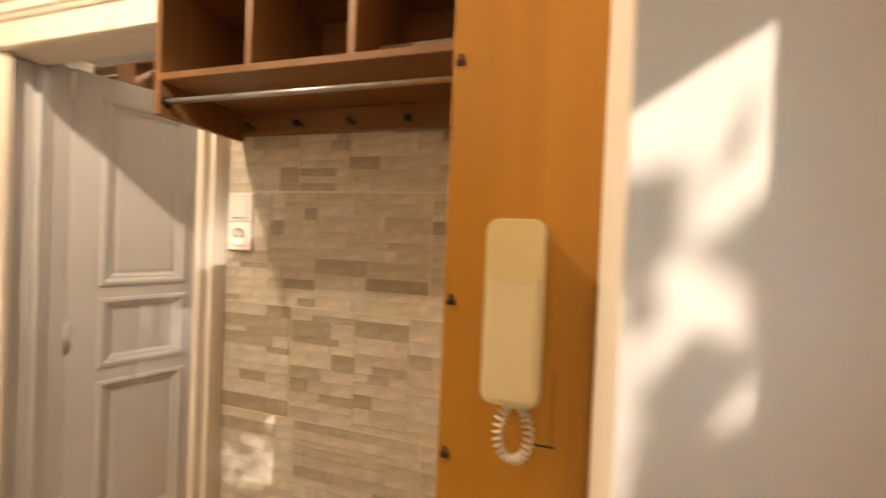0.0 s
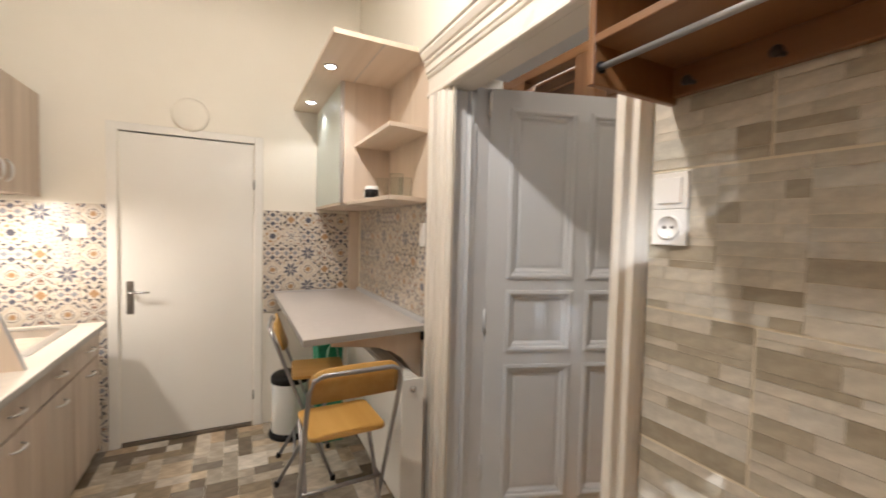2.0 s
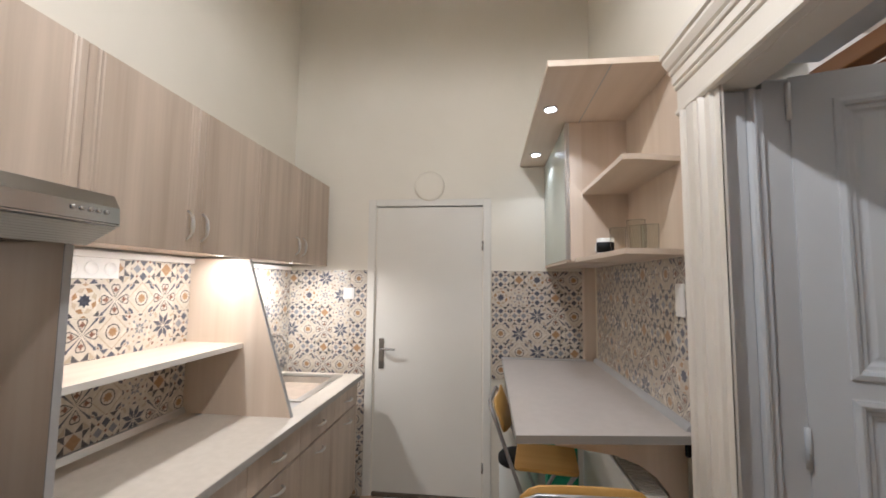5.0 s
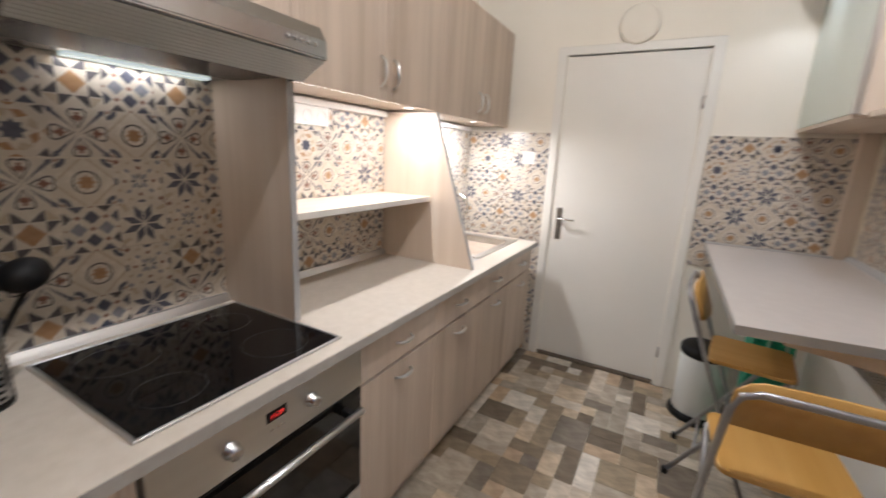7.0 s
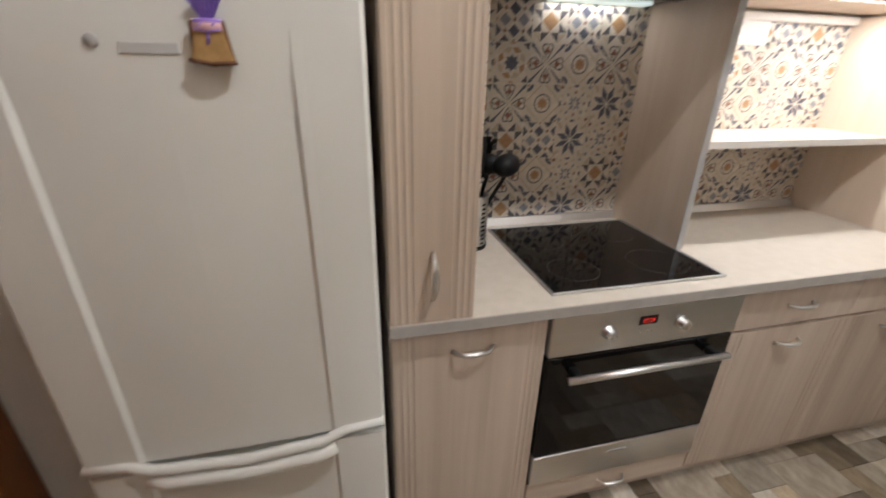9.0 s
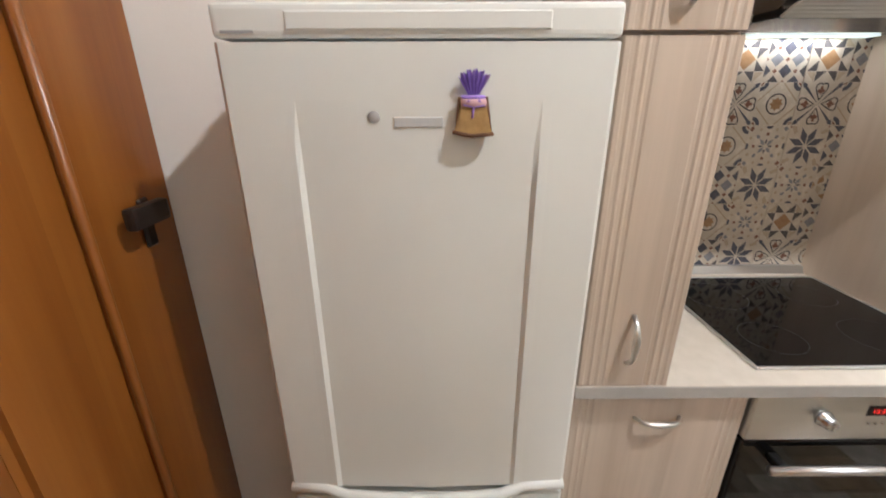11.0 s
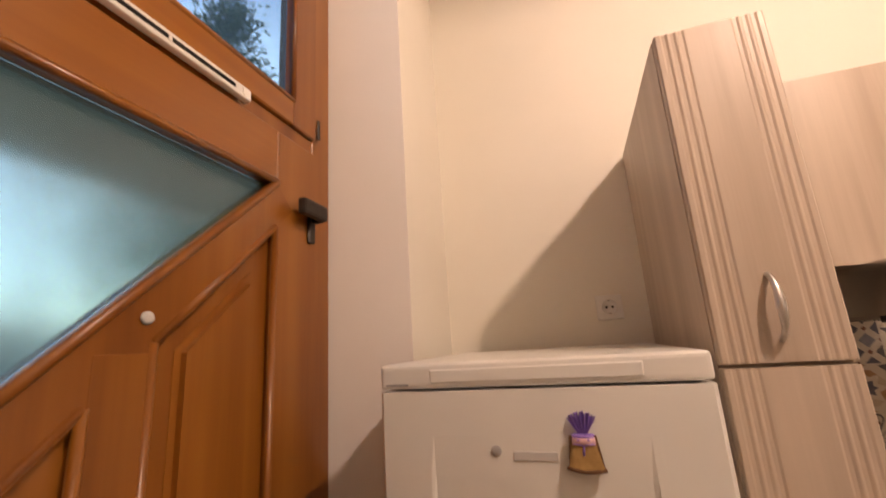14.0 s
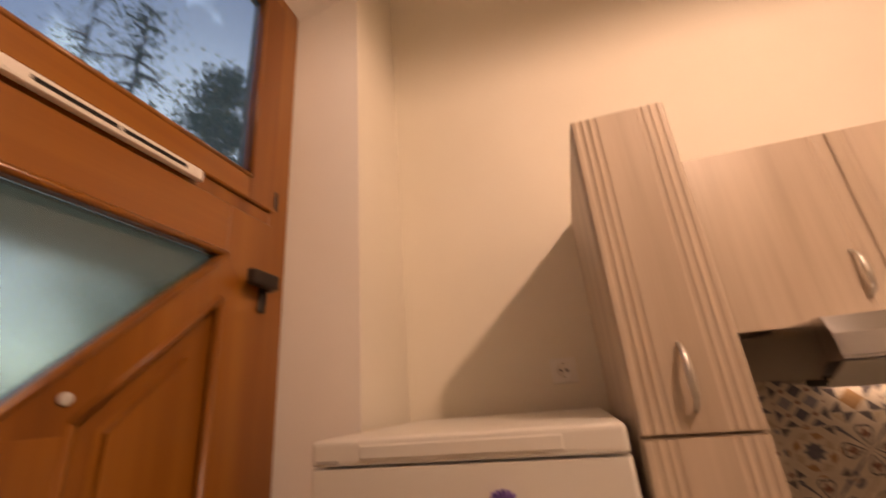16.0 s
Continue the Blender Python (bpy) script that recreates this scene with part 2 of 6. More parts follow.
def thin_glass(name, tint, gloss, rough=0.03):
    """Thin clear glass: mostly let through, with a sheen that grows at grazing angles."""
    m = bpy.data.materials.new(name)
    m.use_nodes = True
    t = m.node_tree
    t.nodes.remove(t.nodes["Principled BSDF"])
    tr, gl, mx, fr = (t.nodes.new(k) for k in ("ShaderNodeBsdfTransparent", "ShaderNodeBsdfGlossy", "ShaderNodeMixShader", "ShaderNodeLayerWeight"))
    tr.inputs[0].default_value = (*tint, 1)
    gl.inputs["Roughness"].default_value = rough
    fr.inputs[0].default_value = gloss
    k = t.nodes.new("ShaderNodeMath")
    k.operation = "MULTIPLY"
    k.inputs[1].default_value = 0.65
    t.links.new(fr.outputs["Fresnel"], k.inputs[0])
    t.links.new(k.outputs[0], mx.inputs[0])
    t.links.new(tr.outputs[0], mx.inputs[1])
    t.links.new(gl.outputs[0], mx.inputs[2])
    t.links.new(mx.outputs[0], t.nodes["Material Output"].inputs[0])
    return m


CLEAR = thin_glass("clear_glass", (0.95, 0.97, 0.96), 0.08)
FROST = glassy("satin_glass", (0.34, 0.79, 1.0), 0.24)
HAZY = glassy("transom_glass", (0.26, 0.62, 1.0), 0.05)
HAZY.node_tree.nodes["Principled BSDF"].inputs["IOR"].default_value = 1.12
HAZY.node_tree.nodes["Principled BSDF"].inputs["Transmission Weight"].default_value = 0.93      # the diffuse rest stands in for reflected haze on the pane
SHELFGLASS = glassy("green_tinted_glass", (0.86, 0.92, 0.84), 0.35)
SHELFGLASS.node_tree.nodes["Principled BSDF"].inputs["Transmission Weight"].default_value = 0.35


def piece_mat(name, tones, rough, grain, depth, stretch=None, spread=0.14):
    """A tone for each piece, with grain inside the piece."""
    m = mat(name, tones[0], rough)
    t, b = nodes_of(m)
    info = t.nodes.new("ShaderNodeObjectInfo")
    k = len(tones)
    r = ramp(t, info.outputs["Random"], [(i / k, c) for i, c in enumerate(tones)])
    r.color_ramp.interpolation = "CONSTANT"
    n = noise_node(t, grain, 6, stretch, 0.65)
    hs = t.nodes.new("ShaderNodeHueSaturation")
    mr = t.nodes.new("ShaderNodeMapRange")
    mr.inputs[1].default_value, mr.inputs[2].default_value = 0.3, 0.7
    mr.inputs[3].default_value, mr.inputs[4].default_value = 1 - spread, 1 + spread
    t.links.new(n.outputs[0], mr.inputs[0])
    t.links.new(mr.outputs[0], hs.inputs["Value"])
    t.links.new(r.outputs[0], hs.inputs["Color"])
    t.links.new(hs.outputs[0], b.inputs["Base Color"])
    g = noise_node(t, grain * 4, 5, stretch, 0.6)
    bump(t, b, g.outputs[0], depth, 0.003)
    return m


STONE = piece_mat("split_stone_print", [(0.535, 0.495, 0.415), (0.560, 0.520, 0.440), (0.340, 0.298, 0.222), (0.545, 0.525, 0.460), (0.575, 0.540, 0.460), (0.500, 0.462, 0.380), (0.550, 0.510, 0.430), (0.525, 0.490, 0.410), (0.380, 0.338, 0.260), (0.565, 0.540, 0.475), (0.540, 0.505, 0.425), (0.470, 0.430, 0.350)], 0.55, 15, 0.6, (1, 1, 1.5), 0.26)
FLOOR = piece_mat("patchwork_floor_print", [(0.30, 0.24, 0.16), (0.50, 0.43, 0.34), (0.15, 0.118, 0.082), (0.40, 0.345, 0.27), (0.58, 0.52, 0.43), (0.23, 0.18, 0.12), (0.44, 0.33, 0.22), (0.33, 0.29, 0.23), (0.52, 0.42, 0.30), (0.19, 0.16, 0.125), (0.62, 0.57, 0.49)], 0.27, 11, 0.35, (2.0, 1, 1), 0.30)
T_BASE = mottled("tile_ivory_glaze", (0.60, 0.54, 0.45), (0.66, 0.60, 0.51), 30, 0.25, grain=200, depth=0.05)
T_BLUE = mottled("tile_slate_blue", (0.075, 0.078, 0.105), (0.12, 0.122, 0.155), 60, 0.3)
T_PALE = mottled("tile_pale_blue", (0.21, 0.215, 0.245), (0.28, 0.285, 0.31), 60, 0.3)
T_OCHRE = mottled("tile_ochre", (0.34, 0.195, 0.09), (0.41, 0.25, 0.13), 60, 0.3)
T_RUST = mottled("tile_rust", (0.19, 0.085, 0.055), (0.26, 0.125, 0.085), 60, 0.3)
T_SAND = mottled("tile_sand", (0.44, 0.36, 0.26), (0.50, 0.42, 0.31), 60, 0.3)


# ---- mesh tools ----
def box(bm, x0, x1, y0, y1, z0, z1, bev=0.0, mi=0, seg=1):
    v = [bm.verts.new((x, y, z)) for x in (x0, x1) for y in (y0, y1) for z in (z0, z1)]
    fs = [bm.faces.new([v[i] for i in q]) for q in ((0, 1, 3, 2), (4, 6, 7, 5), (0, 4, 5, 1), (2, 3, 7, 6), (0, 2, 6, 4), (1, 5, 7, 3))]
    for f in fs:
        f.material_index = mi
    if bev:
        es = list({e for f in fs for e in f.edges})
        r = bmesh.ops.bevel(bm, geom=es, offset=bev, segments=seg, affect="EDGES", profile=0.6)
        for f in r["faces"]:
            f.material_index = mi
    return bm


def prism(bm, pts, axis, a, b, mi=0):
    """A polygon swept along an axis from a to b; pts are in the two other axes, in order."""
    def place(p, w):
        return {"x": (w, p[0], p[1]), "y": (p[0], w, p[1]), "z": (p[0], p[1], w)}[axis]
    lo = [bm.verts.new(place(p, a)) for p in pts]
    hi = [bm.verts.new(place(p, b)) for p in pts]
    n = len(pts)
    fs = [bm.faces.new(lo), bm.faces.new(hi[::-1])]
    fs += [bm.faces.new((lo[i], hi[i], hi[(i + 1) % n], lo[(i + 1) % n])) for i in range(n)]
    for f in fs:
        f.material_index = mi
    bmesh.ops.recalc_face_normals(bm, faces=fs)
    return bm


def tube(bm, path, r, n=10, closed=False, mi=0):
    """A round bar along a path of points."""
    path = [Vector(p) for p in path]
    rings, up = [], Vector((0.31, 0.57, 0.76))
    m = len(path)
    for i, p in enumerate(path):
        a = path[(i - 1) % m] if (closed or i) else p
        c = path[(i + 1) % m] if (closed or i < m - 1) else p
        d = (c - a).normalized()
        u = d.cross(up)
        if u.length < 0.05:
            u = d.cross(Vector((1, 0, 0)))
        u.normalize()
        w = d.cross(u)
        rr = r[i] if isinstance(r, (list, tuple)) else r
        rings.append([bm.verts.new(p + rr * (math.cos(2 * math.pi * k / n) * u + math.sin(2 * math.pi * k / n) * w)) for k in range(n)])
    fs = []
    for i in range(m if closed else m - 1):
        a, b = rings[i], rings[(i + 1) % m]
        fs += [bm.faces.new((a[k], a[(k + 1) % n], b[(k + 1) % n], b[k])) for k in range(n)]
    if not closed:
        fs += [bm.faces.new(rings[0][::-1]), bm.faces.new(rings[-1])]
    for f in fs:
        f.material_index, f.smooth = mi, True
    bmesh.ops.recalc_face_normals(bm, faces=fs)
    return bm


def lathe(bm, prof, centre, axis="z", n=28, mi=0):
    """A profile of (radius, height) turned round an axis through centre."""
    c = Vector(centre)

    def at(r, h, k):
        ca, sa = math.cos(2 * math.pi * k / n) * r, math.sin(2 * math.pi * k / n) * r
        return c + Vector({"z": (ca, sa, h), "x": (h, ca, sa), "y": (ca, h, sa)}[axis])
    rings = [[bm.verts.new(at(r, h, k)) for k in range(n)] for r, h in prof]
    fs = []
    for a, b in zip(rings, rings[1:]):
        fs += [bm.faces.new((a[k], a[(k + 1) % n], b[(k + 1) % n], b[k])) for k in range(n)]
    fs += [bm.faces.new(rings[0][::-1]), bm.faces.new(rings[-1])]
    for f in fs:
        f.material_index, f.smooth = mi, True
    bmesh.ops.recalc_face_normals(bm, faces=fs)
    return bm


def arc(c, r, a0, a1, n, plane="xz", w=0.0):
    out = []
    for i in range(n + 1):
        a = radians(a0 + (a1 - a0) * i / n)
        p, q = c[0] + r * math.cos(a), c[1] + r * math.sin(a)
        out.append({"xz": (p, w, q), "xy": (p, q, w), "yz": (w, p, q)}[plane])
    return out


def thing(name, base, label, category, group="", kind=""):
    ob = new(name)
    ob.empty_display_size = 0.05
    ob.location = base
    tagged(ob, label, category, group, kind)
    bpy.context.view_layer.update()
    return ob


def part(name, bm, material, parent=None, label="", smooth=False):
    """Links a bmesh, given in world metres, as one mesh under a thing or a part."""
    me = bpy.data.meshes.new(name)
    o = Vector((0, 0, 0))
    q = parent
    while q:
        o += q.location
        q = q.parent
    if parent:
        bmesh.ops.translate(bm, vec=-o, verts=bm.verts)
    bm.to_mesh(me)
    bm.free()
    for m in (material if isinstance(material, (list, tuple)) else [material]):
        me.materials.append(m)
    ob = new(name, me)
    ob.parent = parent
    if label:
        tagged(ob, label)
    return ob


def one(name, bm, material, label, category, group="", kind=""):
    return tagged(part(name, bm, material), label, category, group, kind)


def B(*a, **k):
    return box(bmesh.new(), *a, **k)

# ---- structure ----
XW, YS, YN, H = -4.812, -0.757, 1.484, 4.0     # west, south and north plaster faces, ceiling height
XE, XO = -1.125, -0.80                          # east wall: room face and outer face
YF = -0.13                                      # front line of the counter run


def wall(name, *boxes, material=None, label="cream painted plaster wall"):
    bm = bmesh.new()
    for b in boxes:
        box(bm, *b)
    return one(name, bm, material or PLASTER, label, "wall", kind="structure")


floor = one("floor", B(XW, -0.72, YS, 1.90, -0.12, -0.004), GROUT, "patchwork stone-look floor in beige and brown", "floor", kind="structure")
wall("wall_west", (XW - 0.2, XW, YS - 0.2, -0.085, 0, H), (XW - 0.2, XW, 0.705, YN + 0.36, 0, H), (XW - 0.2, XW, -0.085, 0.705, 2.098, H))
wall("wall_south", (XW, XO, YS - 0.2, YS, 0, H))
wall("wall_north", (XW, -3.30, YN, YN + 0.36, 0, H), (-3.30, -2.19, YN, 1.60, 2.24, H), (-3.30, -2.19, 1.60, YN + 0.36, 2.305, H), (-2.19, XO, 1.524, YN + 0.36, 0, H), (-2.19, XO, YN, 1.524, 2.15, H))
# east wall with the splayed door reveals
bm = bmesh.new()
prism(bm, [(XE, YS), (XO, YS), (XO, -0.335), (-0.84, -0.335), (XE, -0.378)], "z", 0, 3.30)
prism(bm, [(-1.120, 0.735), (-0.84, 0.80), (XO, 0.80), (XO, 1.524), (-1.110, 1.524), (-1.110, 1.05)], "z", 0, 3.17)
prism(bm, [(XE, 3.30), (-0.84, 3.17), (XO, 3.17), (XO, H), (XE, H)], "y", -0.375, 0.845)
box(bm, XE, XO, YS, -0.375, 3.30, H)
box(bm, XE, XO, 0.845, YN, 3.17, H)
for f in bm.faces:
    f.normal_update()
    f.material_index = 1 if abs(f.normal.y) > 0.7 or f.normal.z < -0.7 else 0
one("wall_east", bm, [PLASTER, REVEAL], "thick plaster wall with splayed door reveals", "wall", kind="structure")
one("ceiling", B(XW - 0.2, XO, YS - 0.2, YN + 0.36, H, H + 0.15), CEIL, "high pale plaster ceiling", "ceiling", kind="structure")

# room behind the grey door
RM = (-5.2, -1.2, 1.846, 4.6, 3.5)
wall("wall_loft_room", (RM[0] - 0.1, RM[0], RM[2], RM[3], 0, RM[4]), (RM[1], RM[1] + 0.1, RM[2], RM[3], 0, RM[4]), (RM[0] - 0.1, RM[1] + 0.1, RM[3], RM[3] + 0.1, 0, RM[4]), material=REVEAL, label="white painted wall of the loft room")
one("ceiling_loft_room", B(RM[0] - 0.1, RM[1] + 0.1, RM[2], RM[3] + 0.1, RM[4], RM[4] + 0.1), CEIL, "white ceiling of the loft room", "ceiling", kind="structure")
one("floor_loft_room", B(RM[0] - 0.1, RM[1] + 0.1, 1.90, RM[3] + 0.1, -0.12, -0.002), OAK, "wooden floor of the loft room", "floor", kind="structure")


# ---- west door ----
def west_door():
    d = thing("door_1", (XW, 0.3, 0), "plain white flush interior door, closed", "door", kind="structure")
    bm = bmesh.new()
    for y0, y1, z0, z1 in ((-0.150, -0.092, 0, 2.150), (0.712, 0.770, 0, 2.150), (-0.092, 0.712, 2.098, 2.150)):
        box(bm, XW - 0.14, XW + 0.014, y0, y1, z0, z1, 0.004)
    part("door_frame", bm, DOORWHITE, d)
    part("door_leaf", B(XW - 0.045, XW - 0.004, -0.086, 0.706, 0.028, 2.092, 0.003), DOORWHITE, d)
    part("threshold", B(XW - 0.13, XW - 0.002, -0.09, 0.71, -0.003, 0.022, 0.004), mottled("brown_threshold", (0.13, 0.10, 0.07), (0.17, 0.13, 0.09), 12, 0.6), d, "worn brown wooden threshold")
    h = part("door_handle", B(XW - 0.006, XW + 0.004, -0.052, -0.014, 0.895, 1.115, 0.003), mottled("dull_bronze_steel", (0.20, 0.185, 0.165), (0.26, 0.24, 0.215), 20, 0.38, 0.9), d, "dull steel lever handle on a long plate")
    bm = tube(bmesh.new(), [(XW + 0.002, -0.033, 1.045), (XW + 0.045, -0.033, 1.045), (XW + 0.052, -0.025, 1.045), (XW + 0.052, 0.08, 1.043)], 0.008)
    part("lever", bm, CHROME, h)
    for z in (0.24, 1.80):
        part("hinge", tube(bmesh.new(), [(XW + 0.012, 0.709, z - 0.035), (XW + 0.012, 0.709, z + 0.035)], 0.007), CHROME, d)


west_door()

# round vent cover over the door
bm = lathe(bmesh.new(), [(0.10, 0.0), (0.112, 0.004), (0.112, 0.020), (0.098, 0.030), (0.05, 0.036), (0.001, 0.037)], (XW, 0.313, 2.247), "x", 36)
one("vent_cover", bm, PLASTER, "round cream chimney vent cap above the white door", "vent cover")


# ---- moulded door surround ----
def surround():
    d = thing("door_2", (-2.7, YN, 0), "grey panelled old door, standing ajar, in a moulded white surround", "door", kind="structure")
    steps = [(0.0, 0.028), (0.012, 0.028), (0.014, 0.020), (0.022, 0.020), (0.026, 0.038), (0.036, 0.046), (0.046, 0.038), (0.050, 0.024), (0.060, 0.024), (0.064, 0.036), (0.112, 0.036), (0.116, 0.024), (0.126, 0.024), (0.132, 0.034), (0.144, 0.034), (0.154, 0.020), (0.184, 0.020), (0.190, 0.008), (0.230, 0.008)]

    def profile(edge, out, base):
        pts = [(edge + out * s, base - p) for s, p in [(0.23 - a, b) for a, b in steps[::-1]]]
        return [(edge, base), (edge, base - 0.012)] + pts + [(edge + out * 0.23, base)]
    part("casing_jamb", prism(bmesh.new(), profile(-3.152, -1, YN + 0.001), "z", 0, 2.165), GLOSSWHITE, d)
    bm = bmesh.new()
    pr = [(-2.235, YN + 0.04), (-2.235, 1.462), (-2.222, 1.452), (-2.200, 1.452), (-2.192, 1.470), (-2.172, 1.470), (-2.166, 1.488), (-2.162, YN + 0.04)]
    part("casing_jamb", prism(bm, pr, "z", 0, 2.165), GLOSSWHITE, d)
    bm = bmesh.new()
    hd = [(YN + 0.001, 2.165), (1.458, 2.165), (1.450, 2.170), (1.450, 2.184), (1.458, 2.192), (1.458, 2.262), (1.450, 2.266), (1.446, 2.274), (1.450, 2.282), (1.440, 2.286), (1.440, 2.318), (1.432, 2.322), (1.428, 2.330), (1.432, 2.338), (1.422, 2.344), (1.408, 2.366), (1.408, 2.378), (1.398, 2.384), (1.398, 2.402), (1.425, 2.410), (YN + 0.001, 2.412)]
    part("casing_head", prism(bm, hd, "x", -3.400, -2.10), GLOSSWHITE, d)
    # lining of the hinge side: plain board, round-edged stop, rebate
    bm = bmesh.new()
    box(bm, -3.300, -3.196, 1.4855, 1.575, 0, 2.163, 0.004)
    prism(bm, [(-3.30, 1.575), (-3.192, 1.575), (-3.182, 1.579), (-3.178, 1.588), (-3.182, 1.597), (-3.192, 1.601), (-3.192, 1.622), (-3.199, 1.626), (-3.30, 1.626)], "z", 0, 2.163)
    box(bm, -3.300, -3.203, 1.626, 1.712, 0, 2.20, 0.004)
    part("jamb_lining", bm, GREYPAINT, d)
    part("jamb_lining", B(-2.235, -2.195, 1.53, 1.83, 0, 2.163, 0.004), GREYPAINT, d)
    bm = B(-3.195, -2.235, 1.4855, 1.60, 2.165, 2.232, 0.004)
    part("head_lining", bm, GLOSSWHITE, d)
    bm = B(-3.195, -2.195, 1.602, 1.80, 2.245, 2.302, 0.004)
    box(bm, -3.195, -2.195, 1.602, 1.624, 2.200, 2.245, 0.004)
    part("head_lining", bm, GREYPAINT, d)
    # the leaf, ajar
    hinge, ang = Vector((-3.196, 1.705, 0)), 71.0
    lm = Matrix.Translation(hinge) @ Matrix.Rotation(radians(ang), 4, "Z")
    th, top = 0.044, 2.20
    bm = bmesh.new()
    xs = [(0.0, 0.115), (0.449, 0.539), (0.873, 0.988)]
    zs = [(0.02, 0.125), (0.815, 0.900), (1.195, 1.274), (2.10, top)]
    for a, b in xs:
        box(bm, a, b, 0, th, 0.02, top)
    for a, b in zs:
        for c, e in ((0.115, 0.449), (0.539, 0.873)):
            box(bm, c, e, 0, th, a, b)
    for (c, e) in ((0.115, 0.449), (0.539, 0.873)):
        for (a, b) in ((0.125, 0.815), (0.900, 1.195), (1.274, 2.10)):
            box(bm, c, e, 0.018, th - 0.014, a, b)
            low = b - a < 0.4
            steps = [(-0.012, 0.0), (-0.010, -0.007), (0.004, -0.010), (0.014, -0.006), (0.018, 0.002), (0.030, 0.005), (0.038, 0.013), (0.044, 0.015)]
            steps += [(0.050, 0.0145)] if low else [(0.050, 0.0145), (0.058, 0.0125)]
            rings = []
            for s, y in steps:
                rings.append([bm.verts.new(p) for p in ((c + s, y, a + s), (e - s, y, a + s), (e - s, y, b - s), (c + s, y, b - s))])
            for r0, r1 in zip(rings, rings[1:]):
                for k in range(4):
                    bm.faces.new((r0[k], r0[(k + 1) % 4], r1[(k + 1) % 4], r1[k]))
            bm.faces.new(rings[-1])
    me = bpy.data.meshes.new("door_leaf")
    bmesh.ops.transform(bm, matrix=Matrix.Translation(-d.location) @ lm, verts=bm.verts)
    bm.to_mesh(me)
    bm.free()
    me.materials.append(GREYPAINT)
    leaf = new("door_leaf", me)
    leaf.parent = d
    tagged(leaf, "pale grey painted leaf with six raised panels")
    for z in (0.30, 1.05, 2.12):
        part("hinge", tube(bmesh.new(), [(-3.194, 1.700, z - 0.06), (-3.194, 1.700, z + 0.06)], 0.008), WHITEPLASTIC if z > 2 else GREYPAINT, d)
    # surface cable over the head
    bm = tube(bmesh.new(), [(-4.78, 1.470, 2.43), (-3.40, 1.468, 2.43), (-2.10, 1.468, 2.43)], 0.008, 8)
    one("cable_duct", bm, GLOSSWHITE, "white surface cable running above the door surround", "cable")


surround()

# loft frame in the room behind
def loft():
    d = thing("loft_bed", (-2.9, 2.75, 0), "brown wooden loft bed frame in the next room", "loft bed")
    part("beam", B(-5.15, -3.44, 2.64, 2.76, 2.70, 2.80, 0.006), RACK, d)
    part("beam", B(-3.40, -1.25, 2.66, 2.76, 2.52, 2.60, 0.006), RACK, d)
    for x in (-4.24, -3.52, -1.60):
        part("post", B(x - 0.09, x + 0.09, 2.64, 2.76, 0, 2.70, 0.006), RACKZ, d)
    for i in range(9):
        part("slat", B(-5.15, -1.25, 2.80 + i * 0.17, 2.94 + i * 0.17, 2.70, 2.72, 0.003), RACK, d)
    part("end_board", B(-4.30, -4.13, 2.62, 2.636, 2.10, 2.70, 0.003), RACKZ, d)


loft()


# ---- fittings for the kitchen run ----
def groove_profile(x0, x1, y, depth, flutes):
    """Front outline of a door seen from above: small round-bottomed flutes at the given distances from each side."""
    cuts = sorted([x0 + f for f in flutes] + [x1 - f for f in flutes])
    pts = [(x0 + 0.003, y)]
    for c in cuts:
        pts += [(c - 0.007, y), (c - 0.003, y - 0.0020), (c + 0.003, y - 0.0020), (c + 0.007, y)]
    pts += [(x1 - 0.003, y), (x1, y - 0.003), (x1, y - depth), (x0, y - depth), (x0, y - 0.003)]
    return pts


def front(name, parent, x0, x1, y, z0, z1, flutes=(), material=None):
    g = 0.0015
    return part(name, prism(bmesh.new(), groove_profile(x0 + g, x1 - g, y, 0.018, flutes), "z", z0 + g, z1 - g), material or LAM, parent)


def bow_handle(parent, c, length, upright, y):
    """A satin bow handle on a front that faces north."""
    pts = []
    for i in range(9):
        u = -1 + 2 * i / 8
        off = 0.026 * (1 - u ** 4) + 0.002
        s = u * length / 2
        pts.append((c[0], y + off, c[1] + s) if upright else (c[0] + s, y + off, c[1]))
    return part("handle", tube(bmesh.new(), pts, [0.0045, 0.0050, 0.0062, 0.0074, 0.0080, 0.0074, 0.0062, 0.0050, 0.0045], 10), SATIN, parent, "satin chrome bow handle")


FL = (0.018, 0.034, 0.050)


def base_unit(x0, x1, drawer, handle=True):
    d = thing("base_cabinet", ((x0 + x1) / 2, -0.4, 0), "ash laminate base cabinet with bow handles under the worktop", "cabinet", "base cabinets")
    bm = bmesh.new()
    box(bm, x0, x1, YS + 0.01, YF - 0.052, 0.10, 0.842)
    part("body", bm, LAM, d)
    part("plinth", B(x0, x1, YS + 0.05, YF - 0.085, 0.0, 0.10), LAMX, d)
    yf = YF - 0.033
    cx = (x0 + x1) / 2
    if drawer:
        f = front("drawer_front", d, x0, x1, yf, 0.690, 0.838)
        bow_handle(f, (cx, 0.765), 0.10, False, yf)
        f = front("cabinet_door", d, x0, x1, yf, 0.105, 0.680, (0.03, 0.05) if x1 - x0 > 0.3 else ())
        bow_handle(f, (cx, 0.625), 0.10, False, yf)
    else:
        f = front("cabinet_door", d, x0, x1, yf, 0.105, 0.838, FL)
        bow_handle(f, (cx, 0.765), 0.11, False, yf)
    return d


base_unit(-2.226, -1.806, False)
for a, b in ((-3.350, -2.858), (-3.800, -3.350), (-4.250, -3.800), (-4.680, -4.250)):
    base_unit(a, b, True)


